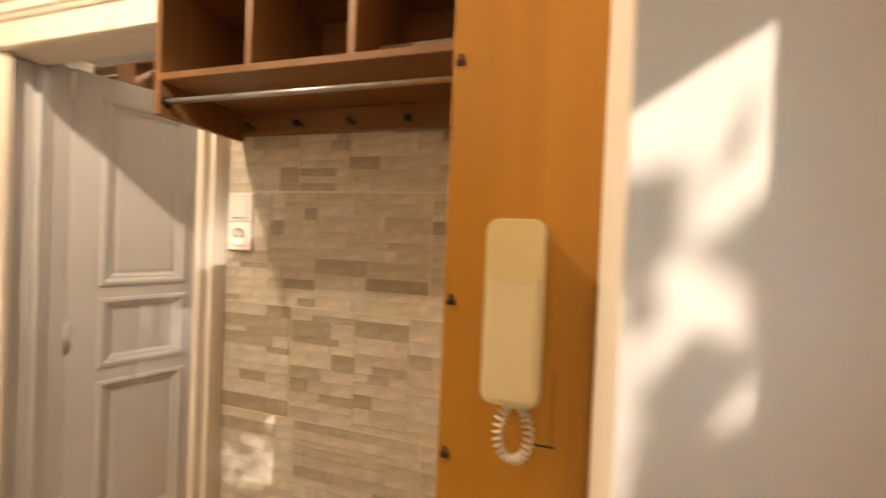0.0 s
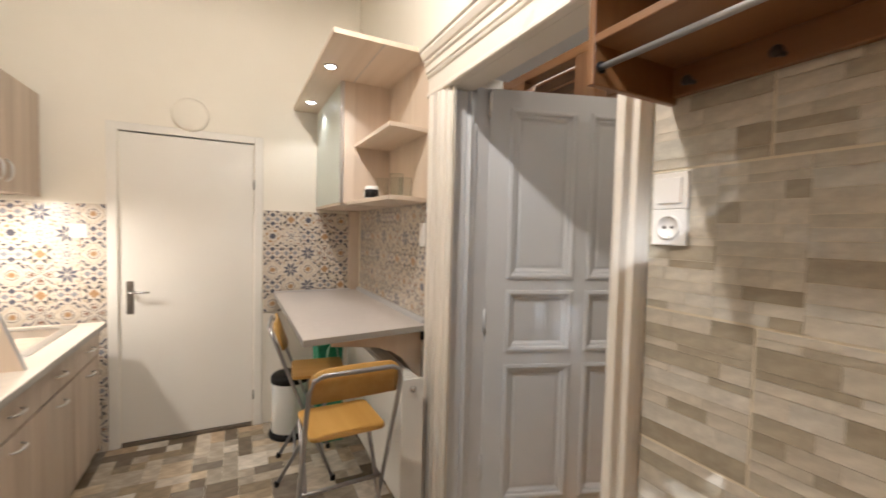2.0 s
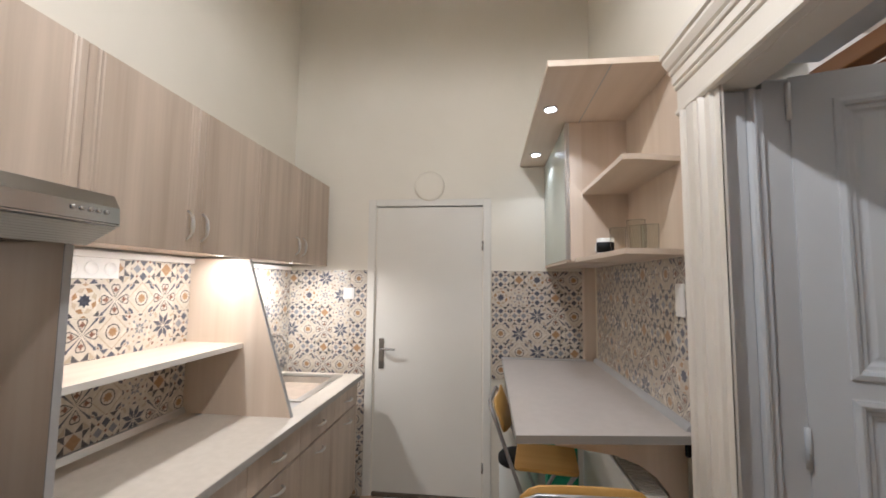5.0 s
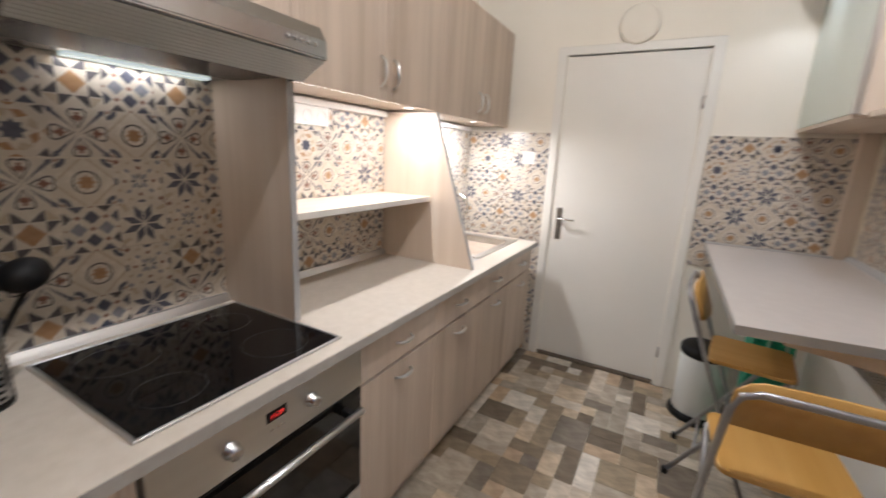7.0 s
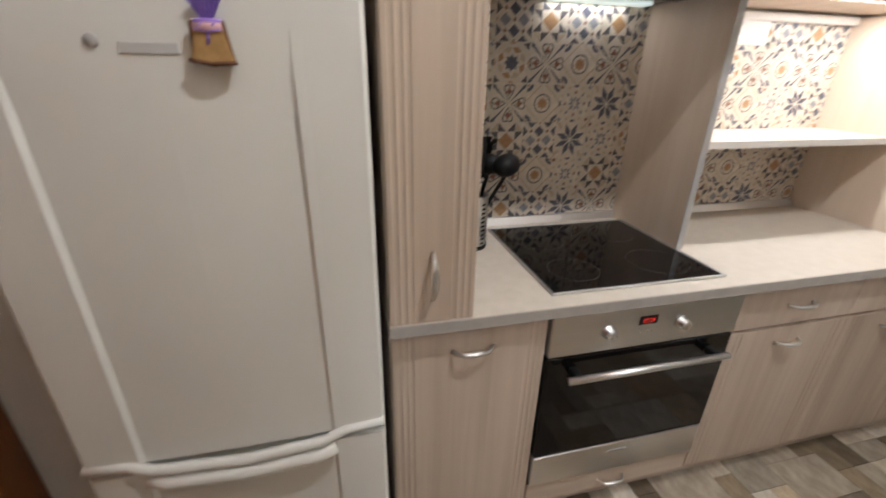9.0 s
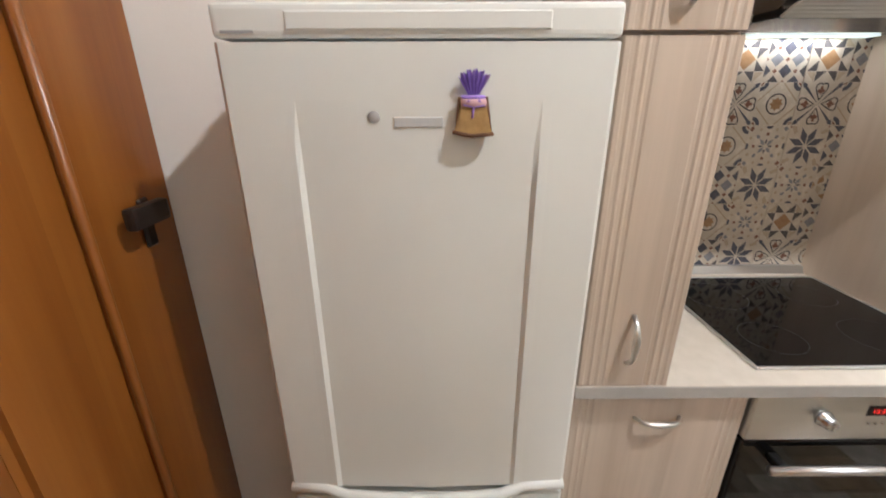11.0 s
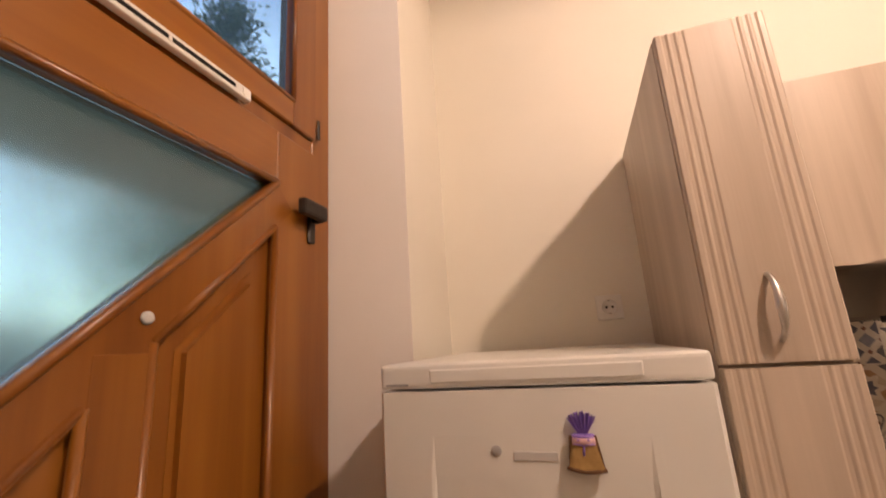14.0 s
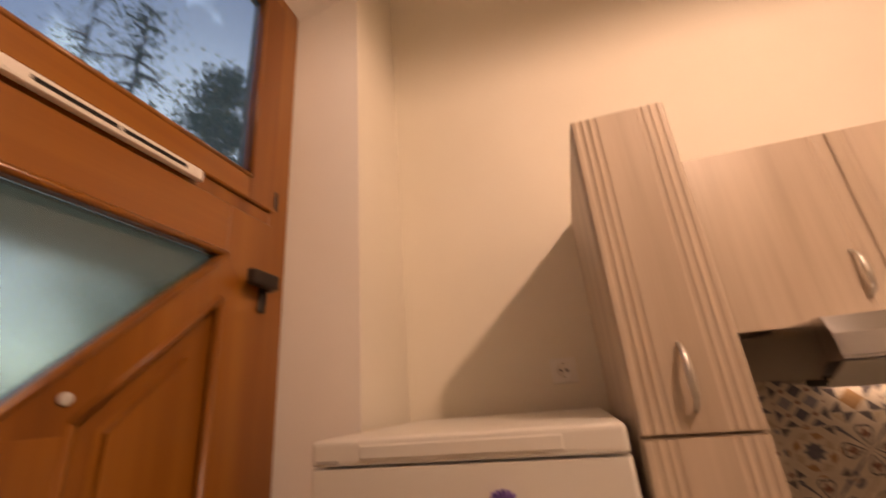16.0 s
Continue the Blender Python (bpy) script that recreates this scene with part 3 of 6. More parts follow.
def worktop():
    d = thing("worktop", (-3.2, -0.4, 0.85), "pale beige laminate kitchen worktop with a grey front edge", "worktop")
    bm = bmesh.new()
    # one slab with a sink cut-out
    gx, gy = (-4.690, -4.60, -3.86, -1.803), (YS + 0.003, -0.700, -0.265, YF)
    vt = [[[bm.verts.new((x, y, z)) for y in gy] for x in gx] for z in (0.846, 0.879)]
    cells = [(i, j) for i in range(3) for j in range(3) if (i, j) != (1, 1)]
    for i, j in cells:
        for k in (0, 1):
            q = vt[k]
            bm.faces.new((q[i][j], q[i + 1][j], q[i + 1][j + 1], q[i][j + 1]))
        for (a, b), (e, f) in ((((i, j), (i + 1, j)), (i, j - 1)), (((i, j + 1), (i + 1, j + 1)), (i, j + 1)), (((i, j), (i, j + 1)), (i - 1, j)), (((i + 1, j), (i + 1, j + 1)), (i + 1, j))):
            if (e, f) not in cells:
                bm.faces.new((vt[0][a[0]][a[1]], vt[0][b[0]][b[1]], vt[1][b[0]][b[1]], vt[1][a[0]][a[1]]))
    bmesh.ops.recalc_face_normals(bm, faces=bm.faces)
    part("slab", bm, TOP, d)
    part("front_edge", B(-4.690, -1.803, YF, YF + 0.0025, 0.848, 0.877), mottled("worktop_edge", (0.36, 0.34, 0.31), (0.41, 0.39, 0.36), 30, 0.4), d, "grey edge band")
    bm = prism(bmesh.new(), [(-0.749, 0.8795), (-0.725, 0.8795), (-0.730, 0.890), (-0.738, 0.905), (-0.749, 0.908)], "x", -4.70, -2.004)
    part("back_strip", bm, ALU, d, "silver sealing strip along the tiles")


worktop()


def sink():
    d = thing("sink", (-4.23, -0.48, 0.88), "stainless steel inset sink with drainer and bowl", "sink")
    bm = bmesh.new()
    x0, x1, y0, y1, zt = -4.62, -3.84, -0.715, -0.250, 0.8835
    bx0, bx1, by0, by1 = -4.54, -4.02, -0.66, -0.30
    for q in ((x0, bx0, y0, y1), (bx1, -3.98, y0, y1), (bx0, bx1, y0, by0), (bx0, bx1, by1, y1)):
        box(bm, q[0], q[1], q[2], q[3], 0.8800, zt)
    part("rim", bm, STEEL, d)
    bm = bmesh.new()
    for q in ((bx0 - 0.004, bx0, by0, by1), (bx1, bx1 + 0.004, by0, by1), (bx0, bx1, by0 - 0.004, by0), (bx0, bx1, by1, by1 + 0.004)):
        box(bm, q[0], q[1], q[2], q[3], 0.73, 0.881)
    box(bm, bx0 - 0.004, bx1 + 0.004, by0 - 0.004, by1 + 0.004, 0.722, 0.730)
    part("bowl", bm, STEEL, d)
    bm = bmesh.new()
    box(bm, -3.98, x1, y0, y1, 0.876, 0.8795)
    for i in range(6):
        yy = -0.64 + i * 0.062
        box(bm, -3.97, x1 - 0.01, yy, yy + 0.022, 0.8795, 0.8822, 0.001)
    part("drainer", bm, STEEL, d)
    part("drain", lathe(bmesh.new(), [(0.04, 0.0), (0.04, 0.004), (0.03, 0.005), (0.001, 0.003)], (-4.35, -0.48, 0.730), "z", 20), CHROME, d)
    t = thing("tap", (-4.36, -0.69, 0.884), "chrome swan-neck mixer tap behind the sink", "tap")
    part("base", lathe(bmesh.new(), [(0.025, 0.0), (0.025, 0.01), (0.02, 0.05), (0.018, 0.07), (0.001, 0.075)], (-4.36, -0.69, 0.8835), "z", 20), CHROME, t)
    pts = [(-4.36, -0.69, 0.94), (-4.36, -0.69, 1.10)] + [(-4.36, -0.61 + 0.08 * math.cos(a), 1.10 + 0.08 * math.sin(a)) for a in [math.pi - math.pi * i / 10 for i in range(1, 11)]] + [(-4.36, -0.53, 1.06)]
    part("spout", tube(bmesh.new(), pts, 0.010, 12), CHROME, t)
    part("lever", tube(bmesh.new(), [(-4.345, -0.69, 0.955), (-4.29, -0.68, 0.985)], 0.006, 8), CHROME, t)


sink()


def hob():
    d = thing("hob", (-2.515, -0.435, 0.88), "black ceramic hob with a steel rim set in the worktop", "hob")
    x0, x1, y0, y1 = -2.796, -2.235, -0.690, -0.182
    part("glass", B(x0 + 0.008, x1 - 0.008, y0 + 0.008, y1 - 0.008, 0.8785, 0.8845, 0.0015), BLACKGLASS, d)
    bm = bmesh.new()
    for q in ((x0, x0 + 0.0085, y0, y1), (x1 - 0.0085, x1, y0, y1), (x0 + 0.0085, x1 - 0.0085, y0, y0 + 0.0085), (x0 + 0.0085, x1 - 0.0085, y1 - 0.0085, y1)):
        box(bm, *q, 0.8795, 0.8865, 0.0015)
    part("rim", bm, ALU, d)
    ring = mat("hob_ring_print", (0.06, 0.06, 0.06), 0.3)
    for cx, cy, r in ((-2.37, -0.31, 0.075), (-2.66, -0.31, 0.09), (-2.37, -0.55, 0.09), (-2.66, -0.55, 0.075)):
        part("cooking_zone", tube(bmesh.new(), [(cx + r * math.cos(a), cy + r * math.sin(a), 0.88435) for a in [2 * math.pi * k / 40 for k in range(40)]], 0.0006, 4, True), ring, d)


hob()


def oven():
    d = thing("oven", (-2.54, -0.4, 0.10), "built-in steel oven with a dark glass door and red clock", "oven")
    x0, x1, yf = -2.856, -2.226, YF - 0.020
    part("body", B(x0 + 0.004, x1 - 0.004, YS + 0.02, yf - 0.03, 0.20, 0.842), BLACK, d)
    p = part("control_panel", B(x0 + 0.004, x1 - 0.004, yf - 0.03, yf, 0.702, 0.838, 0.003), STEEL, d, "brushed steel control panel")
    for x in (-2.640, -2.402):
        k = part("knob", lathe(bmesh.new(), [(0.021, 0.0), (0.021, 0.004), (0.017, 0.006), (0.016, 0.024), (0.013, 0.027), (0.001, 0.027)], (x, yf, 0.768), "y", 24), CHROME, p)
        part("grip", B(x - 0.003, x + 0.003, yf + 0.025, yf + 0.030, 0.755, 0.781, 0.001), CHROME, d)
    part("display", B(-2.558, -2.498, yf - 0.001, yf + 0.0012, 0.775, 0.803), BLACK, p)
    fc = bpy.data.curves.new("digits", "FONT")
    fc.body, fc.size, fc.align_x = "15:29", 0.018, "CENTER"
    tmp = new("digits", fc)
    bpy.context.view_layer.update()
    me = bpy.data.meshes.new_from_object(tmp.evaluated_get(bpy.context.evaluated_depsgraph_get()))
    bpy.data.objects.remove(tmp)
    me.materials.clear()
    me.materials.append(REDLED)
    dg = new("clock_digits", me)
    dg.parent = p
    dg.matrix_local = pose(-2.528 + 2.54, yf + 0.0018 + 0.4, 0.782 - 0.10, 90, 0, 180)
    for x in (-2.545, -2.528, -2.511):
        part("button", lathe(bmesh.new(), [(0.0035, 0.0), (0.0035, 0.002), (0.001, 0.003)], (x, yf, 0.752), "y", 10), CHROME, p)
    g = part("oven_door", B(x0 + 0.004, x1 - 0.004, yf - 0.03, yf - 0.002, 0.322, 0.698, 0.003), OVENGLASS, d, "dark mirror glass door")
    bm = tube(bmesh.new(), [(x0 + 0.05, yf + 0.042, 0.652), (x1 - 0.05, yf + 0.042, 0.652)], 0.011, 14)
    part("bar_handle", bm, ALU, g, "round aluminium bar handle")
    for x in (x0 + 0.085, x1 - 0.085):
        part("handle_post", B(x - 0.012, x + 0.012, yf - 0.003, yf + 0.038, 0.640, 0.664, 0.003), BLACK, g)
    part("lower_trim", B(x0 + 0.004, x1 - 0.004, yf - 0.03, yf - 0.001, 0.196, 0.319, 0.003), STEEL, d, "brushed steel lower trim with a small badge")
    part("badge", B(-2.565, -2.500, yf - 0.0015, yf + 0.0005, 0.283, 0.290), GREYPLASTIC, d)
    o = thing("base_cabinet", (-2.54, -0.4, 0), "low ash laminate plinth cabinet with one drawer under the oven", "cabinet")
    f = front("drawer_front", o, x0, x1, YF - 0.033, 0.098, 0.190, (), LAMX)
    bow_handle(f, (-2.54, 0.145), 0.10, False, YF - 0.033)
    part("body", B(x0, x1, YS + 0.02, YF - 0.053, 0.098, 0.194), LAM, o)
    part("plinth", B(x0, x1, YS + 0.05, YF - 0.085, 0, 0.097), LAMX, o)


oven()


def tall_cabinet():
    d = thing("tall_cabinet", (-1.902, -0.4, 0.88), "narrow ash laminate tall cabinet with fluted doors standing on the worktop", "cabinet")
    x0, x1 = -2.004, -1.803
    part("body", B(x0, x1, YS + 0.003, YF - 0.020, 0.8795, 2.246, 0.001), LAM, d)
    f = front("cabinet_door", d, x0, x1, YF, 0.880, 1.568, FL)
    bow_handle(f, (-1.902, 1.00), 0.115, True, YF)
    f = front("cabinet_door", d, x0, x1, YF, 1.573, 2.246, FL)
    bow_handle(f, (-1.902, 1.668), 0.115, True, YF)


tall_cabinet()


def upper_unit(x0, x1, z0, doors, handles):
    d = thing("wall_cabinet", ((x0 + x1) / 2, -0.6, z0), "ash laminate wall cabinet with bow handles", "cabinet", "wall cabinets")
    yf = -0.452
    part("body", B(x0, x1, YS + 0.003, yf - 0.020, z0, 2.245), LAM, d)
    for (a, b), h in zip(doors, handles):
        f = front("cabinet_door", d, a, b, yf, z0 - 0.008, 2.248, (0.03, 0.045) if b - a > 0.3 else ())
        if h:
            bow_handle(f, (h, z0 + 0.10), 0.115, True, yf)


upper_unit(-2.880, -2.004, 1.765, ((-2.456, -2.004), (-2.880, -2.456)), (-2.40, -2.51))
upper_unit(-3.830, -2.880, 1.650, ((-3.362, -2.880), (-3.830, -3.362)), (-3.320, -3.405))
upper_unit(-4.772, -3.830, 1.650, ((-4.300, -3.830), (-4.772, -4.300)), (-4.255, -4.345))


def open_shelves():
    d = thing("counter_shelf", (-3.3, -0.6, 0.88), "pale open counter shelf with a slanted end panel and grey edges", "shelf")
    p = part("side_panel", B(-2.822, -2.800, -0.748, -0.390, 0.8795, 1.638), BIRCH, d)
    part("edge_band", B(-2.8225, -2.7995, -0.390, -0.387, 0.880, 1.638), EDGE, p)
    p = part("slanted_panel", prism(bmesh.new(), [(-0.748, 0.8795), (-0.188, 0.8795), (-0.437, 1.638), (-0.748, 1.638)], "x", -3.756, -3.736), BIRCH, d)
    part("edge_band", prism(bmesh.new(), [(-0.188, 0.8795), (-0.1845, 0.8795), (-0.4335, 1.638), (-0.437, 1.638)], "x", -3.7565, -3.7355), EDGE, p)
    p = part("shelf", B(-3.736, -2.822, -0.748, -0.450, 1.202, 1.224), BIRCHX, d)
    part("edge_band", B(-3.736, -2.822, -0.450, -0.447, 1.2015, 1.2245), WHITEPLASTIC, p)


open_shelves()


def hood():
    d = thing("cooker_hood", (-2.53, -0.5, 1.60), "slim steel cooker hood with a slanted front under the wall cabinet", "cooker hood")
    x0, x1 = -2.814, -2.197
    part("body", prism(bmesh.new(), [(-0.748, 1.640), (-0.345, 1.640), (-0.300, 1.672), (-0.300, 1.755), (-0.748, 1.755)], "x", x0, x1), POLISHED, d)
    bm = prism(bmesh.new(), [(-0.298, 1.672), (-0.252, 1.672), (-0.244, 1.680), (-0.246, 1.722), (-0.266, 1.757), (-0.298, 1.757)], "x", x0, x1)
    p = part("front_panel", bm, POLISHED, d, "polished steel front with push buttons")
    ribs = []
    for i in range(9):
        s = i / 9
        ribs += [(-0.337 + 0.087 * s, 1.622 + 0.047 * s), (-0.337 + 0.087 * (s + 0.055), 1.6205 + 0.047 * (s + 0.055))]
    bm = prism(bmesh.new(), ribs + [(-0.250, 1.670), (-0.256, 1.6715), (-0.342, 1.627)], "x", x0 + 0.004, x1 - 0.004)
    part("visor", bm, mat("grey_translucent_visor", (0.50, 0.52, 0.51), 0.2), d, "grey glassy visor strip")
    part("lip", B(x0, x1, -0.250, -0.2425, 1.6735, 1.6775, 0.001), CHROME, d, "bright lip under the front")
    for s in (x0 + 0.002, x1 - 0.010):
        part("visor_arm", B(s, s + 0.008, -0.42, -0.34, 1.625, 1.6395, 0.002), BLACK, d)
    for i in range(5):
        x = -2.775 + i * 0.022
        part("button", lathe(bmesh.new(), [(0.006, 0.0), (0.006, 0.004), (0.001, 0.005)], (x, -0.2452, 1.706), "y", 12), CHROME, p)
    f = part("grease_filter", B(x0 + 0.03, x1 - 0.03, -0.60, -0.355, 1.632, 1.6395), POLISHED, d)
    for i in range(14):
        y = -0.594 + i * 0.0165
        part("slat", B(x0 + 0.035, x1 - 0.035, y, y + 0.006, 1.629, 1.632), POLISHED, f)
    part("lamp_cover", B(-2.77, -2.41, -0.745, -0.700, 1.633, 1.6395, 0.001), HOODLED, d, "lit strip lamp")


hood()


def fridge():
    d = thing("fridge", (-1.478, -0.42, 0), "tall white fridge-freezer with sculpted doors standing in the corner", "fridge")
    x0, x1, yf = -1.778, -1.176, -0.062
    part("body", B(x0 + 0.004, x1 - 0.004, -0.70, yf - 0.062, 0.03, 1.590, 0.004), ENAMEL, d)
    part("gasket", B(x0 + 0.012, x1 - 0.012, yf - 0.062, yf - 0.052, 0.05, 1.55), GASKET, d)
    bm = bmesh.new()
    box(bm, x0, x1, -0.70, yf - 0.004, 1.556, 1.604, 0.010, seg=3)
    t = part("top_panel", bm, ENAMEL, d)
    part("recess_frame", B(-1.672, -1.285, yf - 0.006, yf - 0.001, 1.566, 1.592, 0.0024), ENAMEL, t)
    part("badge", B(-1.238, -1.190, yf - 0.0045, yf - 0.003, 1.5625, 1.5665), GREYPLASTIC, t)

    def door(name, z0, z1, flare):
        # cross-section with two raised ribs framing a slightly bowed field
        rl, rr = -1.283, -1.662
        pr = [(x1, yf - 0.052), (x1, yf - 0.010), (x1 - 0.008, yf - 0.002), (rl + 0.020, yf), (rl + 0.004, yf + 0.001), (rl - 0.004, yf - 0.007),
              (-1.38, yf - 0.004), (-1.478, yf - 0.002), (-1.57, yf - 0.004), (rr + 0.004, yf - 0.006), (rr - 0.004, yf + 0.001), (rr - 0.020, yf),
              (x0 + 0.008, yf - 0.002), (x0, yf - 0.010), (x0, yf - 0.052)]
        flat = [(x, y if abs(y - yf) > 0.0095 or x in (x0, x1) else yf - 0.001) for x, y in pr]
        flat = [(x, yf - 0.001 if abs(x - rl) < 0.01 or abs(x - rr) < 0.01 else y) for x, y in flat]
        bm = bmesh.new()
        if flare > 0:
            zs = [(z0, 1.0), (z1 - 0.21, 1.0), (z1 - 0.15, 0.5), (z1 - 0.08, 0.0), (z1, 0.0)]
        else:
            zs = [(z0, 0.0), (z0 + 0.04, 0.0), (z0 + 0.1, 1.0), (z1, 1.0)]
        rings = []
        for z, k in zs:
            rings.append([bm.verts.new((a[0], a[1] * k + b[1] * (1 - k), z)) for a, b in zip(pr, flat)])
        n = len(pr)
        for r, s in zip(rings, rings[1:]):
            for i in range(n):
                f = bm.faces.new((r[i], s[i], s[(i + 1) % n], r[(i + 1) % n]))
        bm.faces.new(rings[0])
        bm.faces.new(rings[-1][::-1])
        bmesh.ops.recalc_face_normals(bm, faces=bm.faces)
        return part(name, bm, ENAMEL, d)
    p = door("fridge_door", 0.664, 1.551, 1)
    # moulded grip lip along the lower edge of the door
    pts = [(-1.178, -0.066, 0.668), (-1.255, -0.064, 0.666), (-1.300, -0.052, 0.655), (-1.478, -0.044, 0.650), (-1.640, -0.052, 0.655), (-1.690, -0.064, 0.668), (-1.776, -0.066, 0.672)]
    part("grip_lip", tube(bmesh.new(), pts, 0.012, 10), ENAMEL, p)
    q = door("freezer_door", 0.075, 0.640, -1)
    pts = [(-1.290, -0.056, 0.628), (-1.330, -0.046, 0.622), (-1.478, -0.040, 0.618), (-1.625, -0.046, 0.622), (-1.665, -0.056, 0.628)]
    part("grip_lip", tube(bmesh.new(), pts, 0.016, 10), ENAMEL, q)
    part("plinth", B(x0 + 0.01, x1 - 0.01, -0.68, -0.10, 0.0, 0.07), GREYPLASTIC, d)
    part("round_badge", lathe(bmesh.new(), [(0.0095, 0.0), (0.0095, 0.003), (0.008, 0.005), (0.001, 0.0055)], (-1.406, yf - 0.004, 1.446), "y", 24), GREYPLASTIC, p, "round grey badge")
    part("name_badge", B(-1.513, -1.437, yf - 0.004, yf + 0.0008, 1.431, 1.446, 0.001), PALEGREY, p, "pale grey name plate")
    # scented sachet hanging on the door
    s = thing("lavender_sachet", (-1.560, yf, 1.42), "gold burlap sachet with purple organza frill hanging on the fridge", "sachet")
    bm = bmesh.new()
    pts = [(-1.588, 1.421), (-1.560, 1.418), (-1.530, 1.424), (-1.535, 1.447), (-1.541, 1.470), (-1.577, 1.470), (-1.582, 1.446)]
    prism(bm, pts, "y", yf + 0.001, yf + 0.016)
    bmesh.ops.bevel(bm, geom=bm.edges[:], offset=0.003, segments=2, affect="EDGES")
    part("bag", bm, BURLAP, s)
    part("hem", tube(bmesh.new(), [(-1.590, yf + 0.012, 1.4215), (-1.575, yf + 0.0165, 1.4205), (-1.558, yf + 0.0165, 1.419), (-1.542, yf + 0.0165, 1.4215), (-1.528, yf + 0.012, 1.4245)], 0.0032, 6), BROWNTRIM, s)
    part("neck", tube(bmesh.new(), [(-1.577, yf + 0.010, 1.466), (-1.559, yf + 0.0135, 1.466), (-1.541, yf + 0.010, 1.466)], 0.0075, 8), mottled("pink_organza", (0.55, 0.33, 0.36), (0.62, 0.40, 0.42), 40, 0.7), s, "pinkish gathered neck")
    bm = bmesh.new()
    o, n = (-1.559, yf + 0.008, 1.472), 28
    inner, outer = [], []
    for k in range(n + 1):
        a = radians(-40 + 80 * k / n)
        r = 0.040 + 0.003 * math.sin(k * 2.3) + 0.002 * math.sin(k * 1.1)
        w = 0.0030 * math.sin(k * 1.35)
        inner.append(bm.verts.new((o[0] + 0.010 * math.sin(a) * 1.3, o[1], o[2] + 0.006)))
        outer.append(bm.verts.new((o[0] + r * math.sin(a) * 0.9, o[1] + w + 0.002, o[2] + r * math.cos(a))))
    for k in range(n):
        bm.faces.new((inner[k], inner[k + 1], outer[k + 1], outer[k]))
    bmesh.ops.solidify(bm, geom=bm.faces[:], thickness=0.0012)
    part("organza_frill", bm, PURPLE, s, "purple organza frill")
    part("ribbon", tube(bmesh.new(), [(-1.559 + 0.016 * math.cos(a), yf + 0.008 + 0.006 * math.sin(a), 1.4735) for a in [2 * math.pi * k / 14 for k in range(14)]], 0.004, 6, True), PURPLE, s)
    bm = bmesh.new()
    tube(bm, [(-1.559, yf + 0.0165, 1.462), (-1.567, yf + 0.0175, 1.470), (-1.575, yf + 0.0165, 1.463), (-1.559, yf + 0.0175, 1.461), (-1.543, yf + 0.0165, 1.464), (-1.551, yf + 0.0175, 1.470)], 0.002, 6, True)
    tube(bm, [(-1.559, yf + 0.0165, 1.462), (-1.557, yf + 0.0165, 1.445)], 0.002, 6)
    part("bow", bm, PURPLE, s)
    for sx in (-1.586, -1.533):
        part("side_cord", tube(bmesh.new(), [(sx, yf + 0.009, 1.422), (sx + (0.008 if sx < -1.56 else -0.005), yf + 0.010, 1.475)], 0.0028, 6), BROWNTRIM, s)


fridge()


# ---- table corner ----
def table():
    d = thing("wall_table", (-3.95, 1.15, 1.0), "grey laminate wall-mounted bar table with brackets", "table")
    part("tabletop", prism(bmesh.new(), [(-4.700, 0.845), (-3.284, 0.845), (-3.358, 1.440), (-3.372, 1.470), (-4.700, 1.470)], "z", 0.984, 1.014), TABLE, d)
    part("edge_band", prism(bmesh.new(), [(-3.284, 0.845), (-3.2815, 0.845), (-3.3555, 1.440), (-3.358, 1.440)], "z", 0.985, 1.013), TABLE_EDGE, d, "dark grey edge band")
    part("edge_band", B(-4.700, -3.286, 0.8425, 0.845, 0.985, 1.013), TABLE_EDGE, d, "dark grey edge band")
    bm = prism(bmesh.new(), [(1.472, 1.0142), (1.446, 1.0142), (1.452, 1.026), (1.462, 1.036), (1.472, 1.038)], "x", -4.70, -3.40)
    part("back_strip", bm, EDGE, d, "grey sealing strip along the tiles")
    part("end_strip", B(-4.704, -4.690, 0.842, 1.40, 1.0145, 1.026), ALU, d, "silver end strip")
    for x in (-3.46, -4.62):
        pts = [(1.470, 0.983), (1.470, 0.66), (1.425, 0.66), (1.42, 0.72), (1.40, 0.78), (1.36, 0.83), (1.30, 0.87), (1.22, 0.90), (1.10, 0.915), (1.00, 0.925), (1.00, 0.983)]
        part("bracket", prism(bmesh.new(), pts, "x", x - 0.011, x + 0.011), BIRCH, d, "pale wooden bracket with a curved edge")
    part("hook", B(-3.40, -3.385, 1.440, 1.470, 0.93, 0.975, 0.003), BLACK, d)


table()


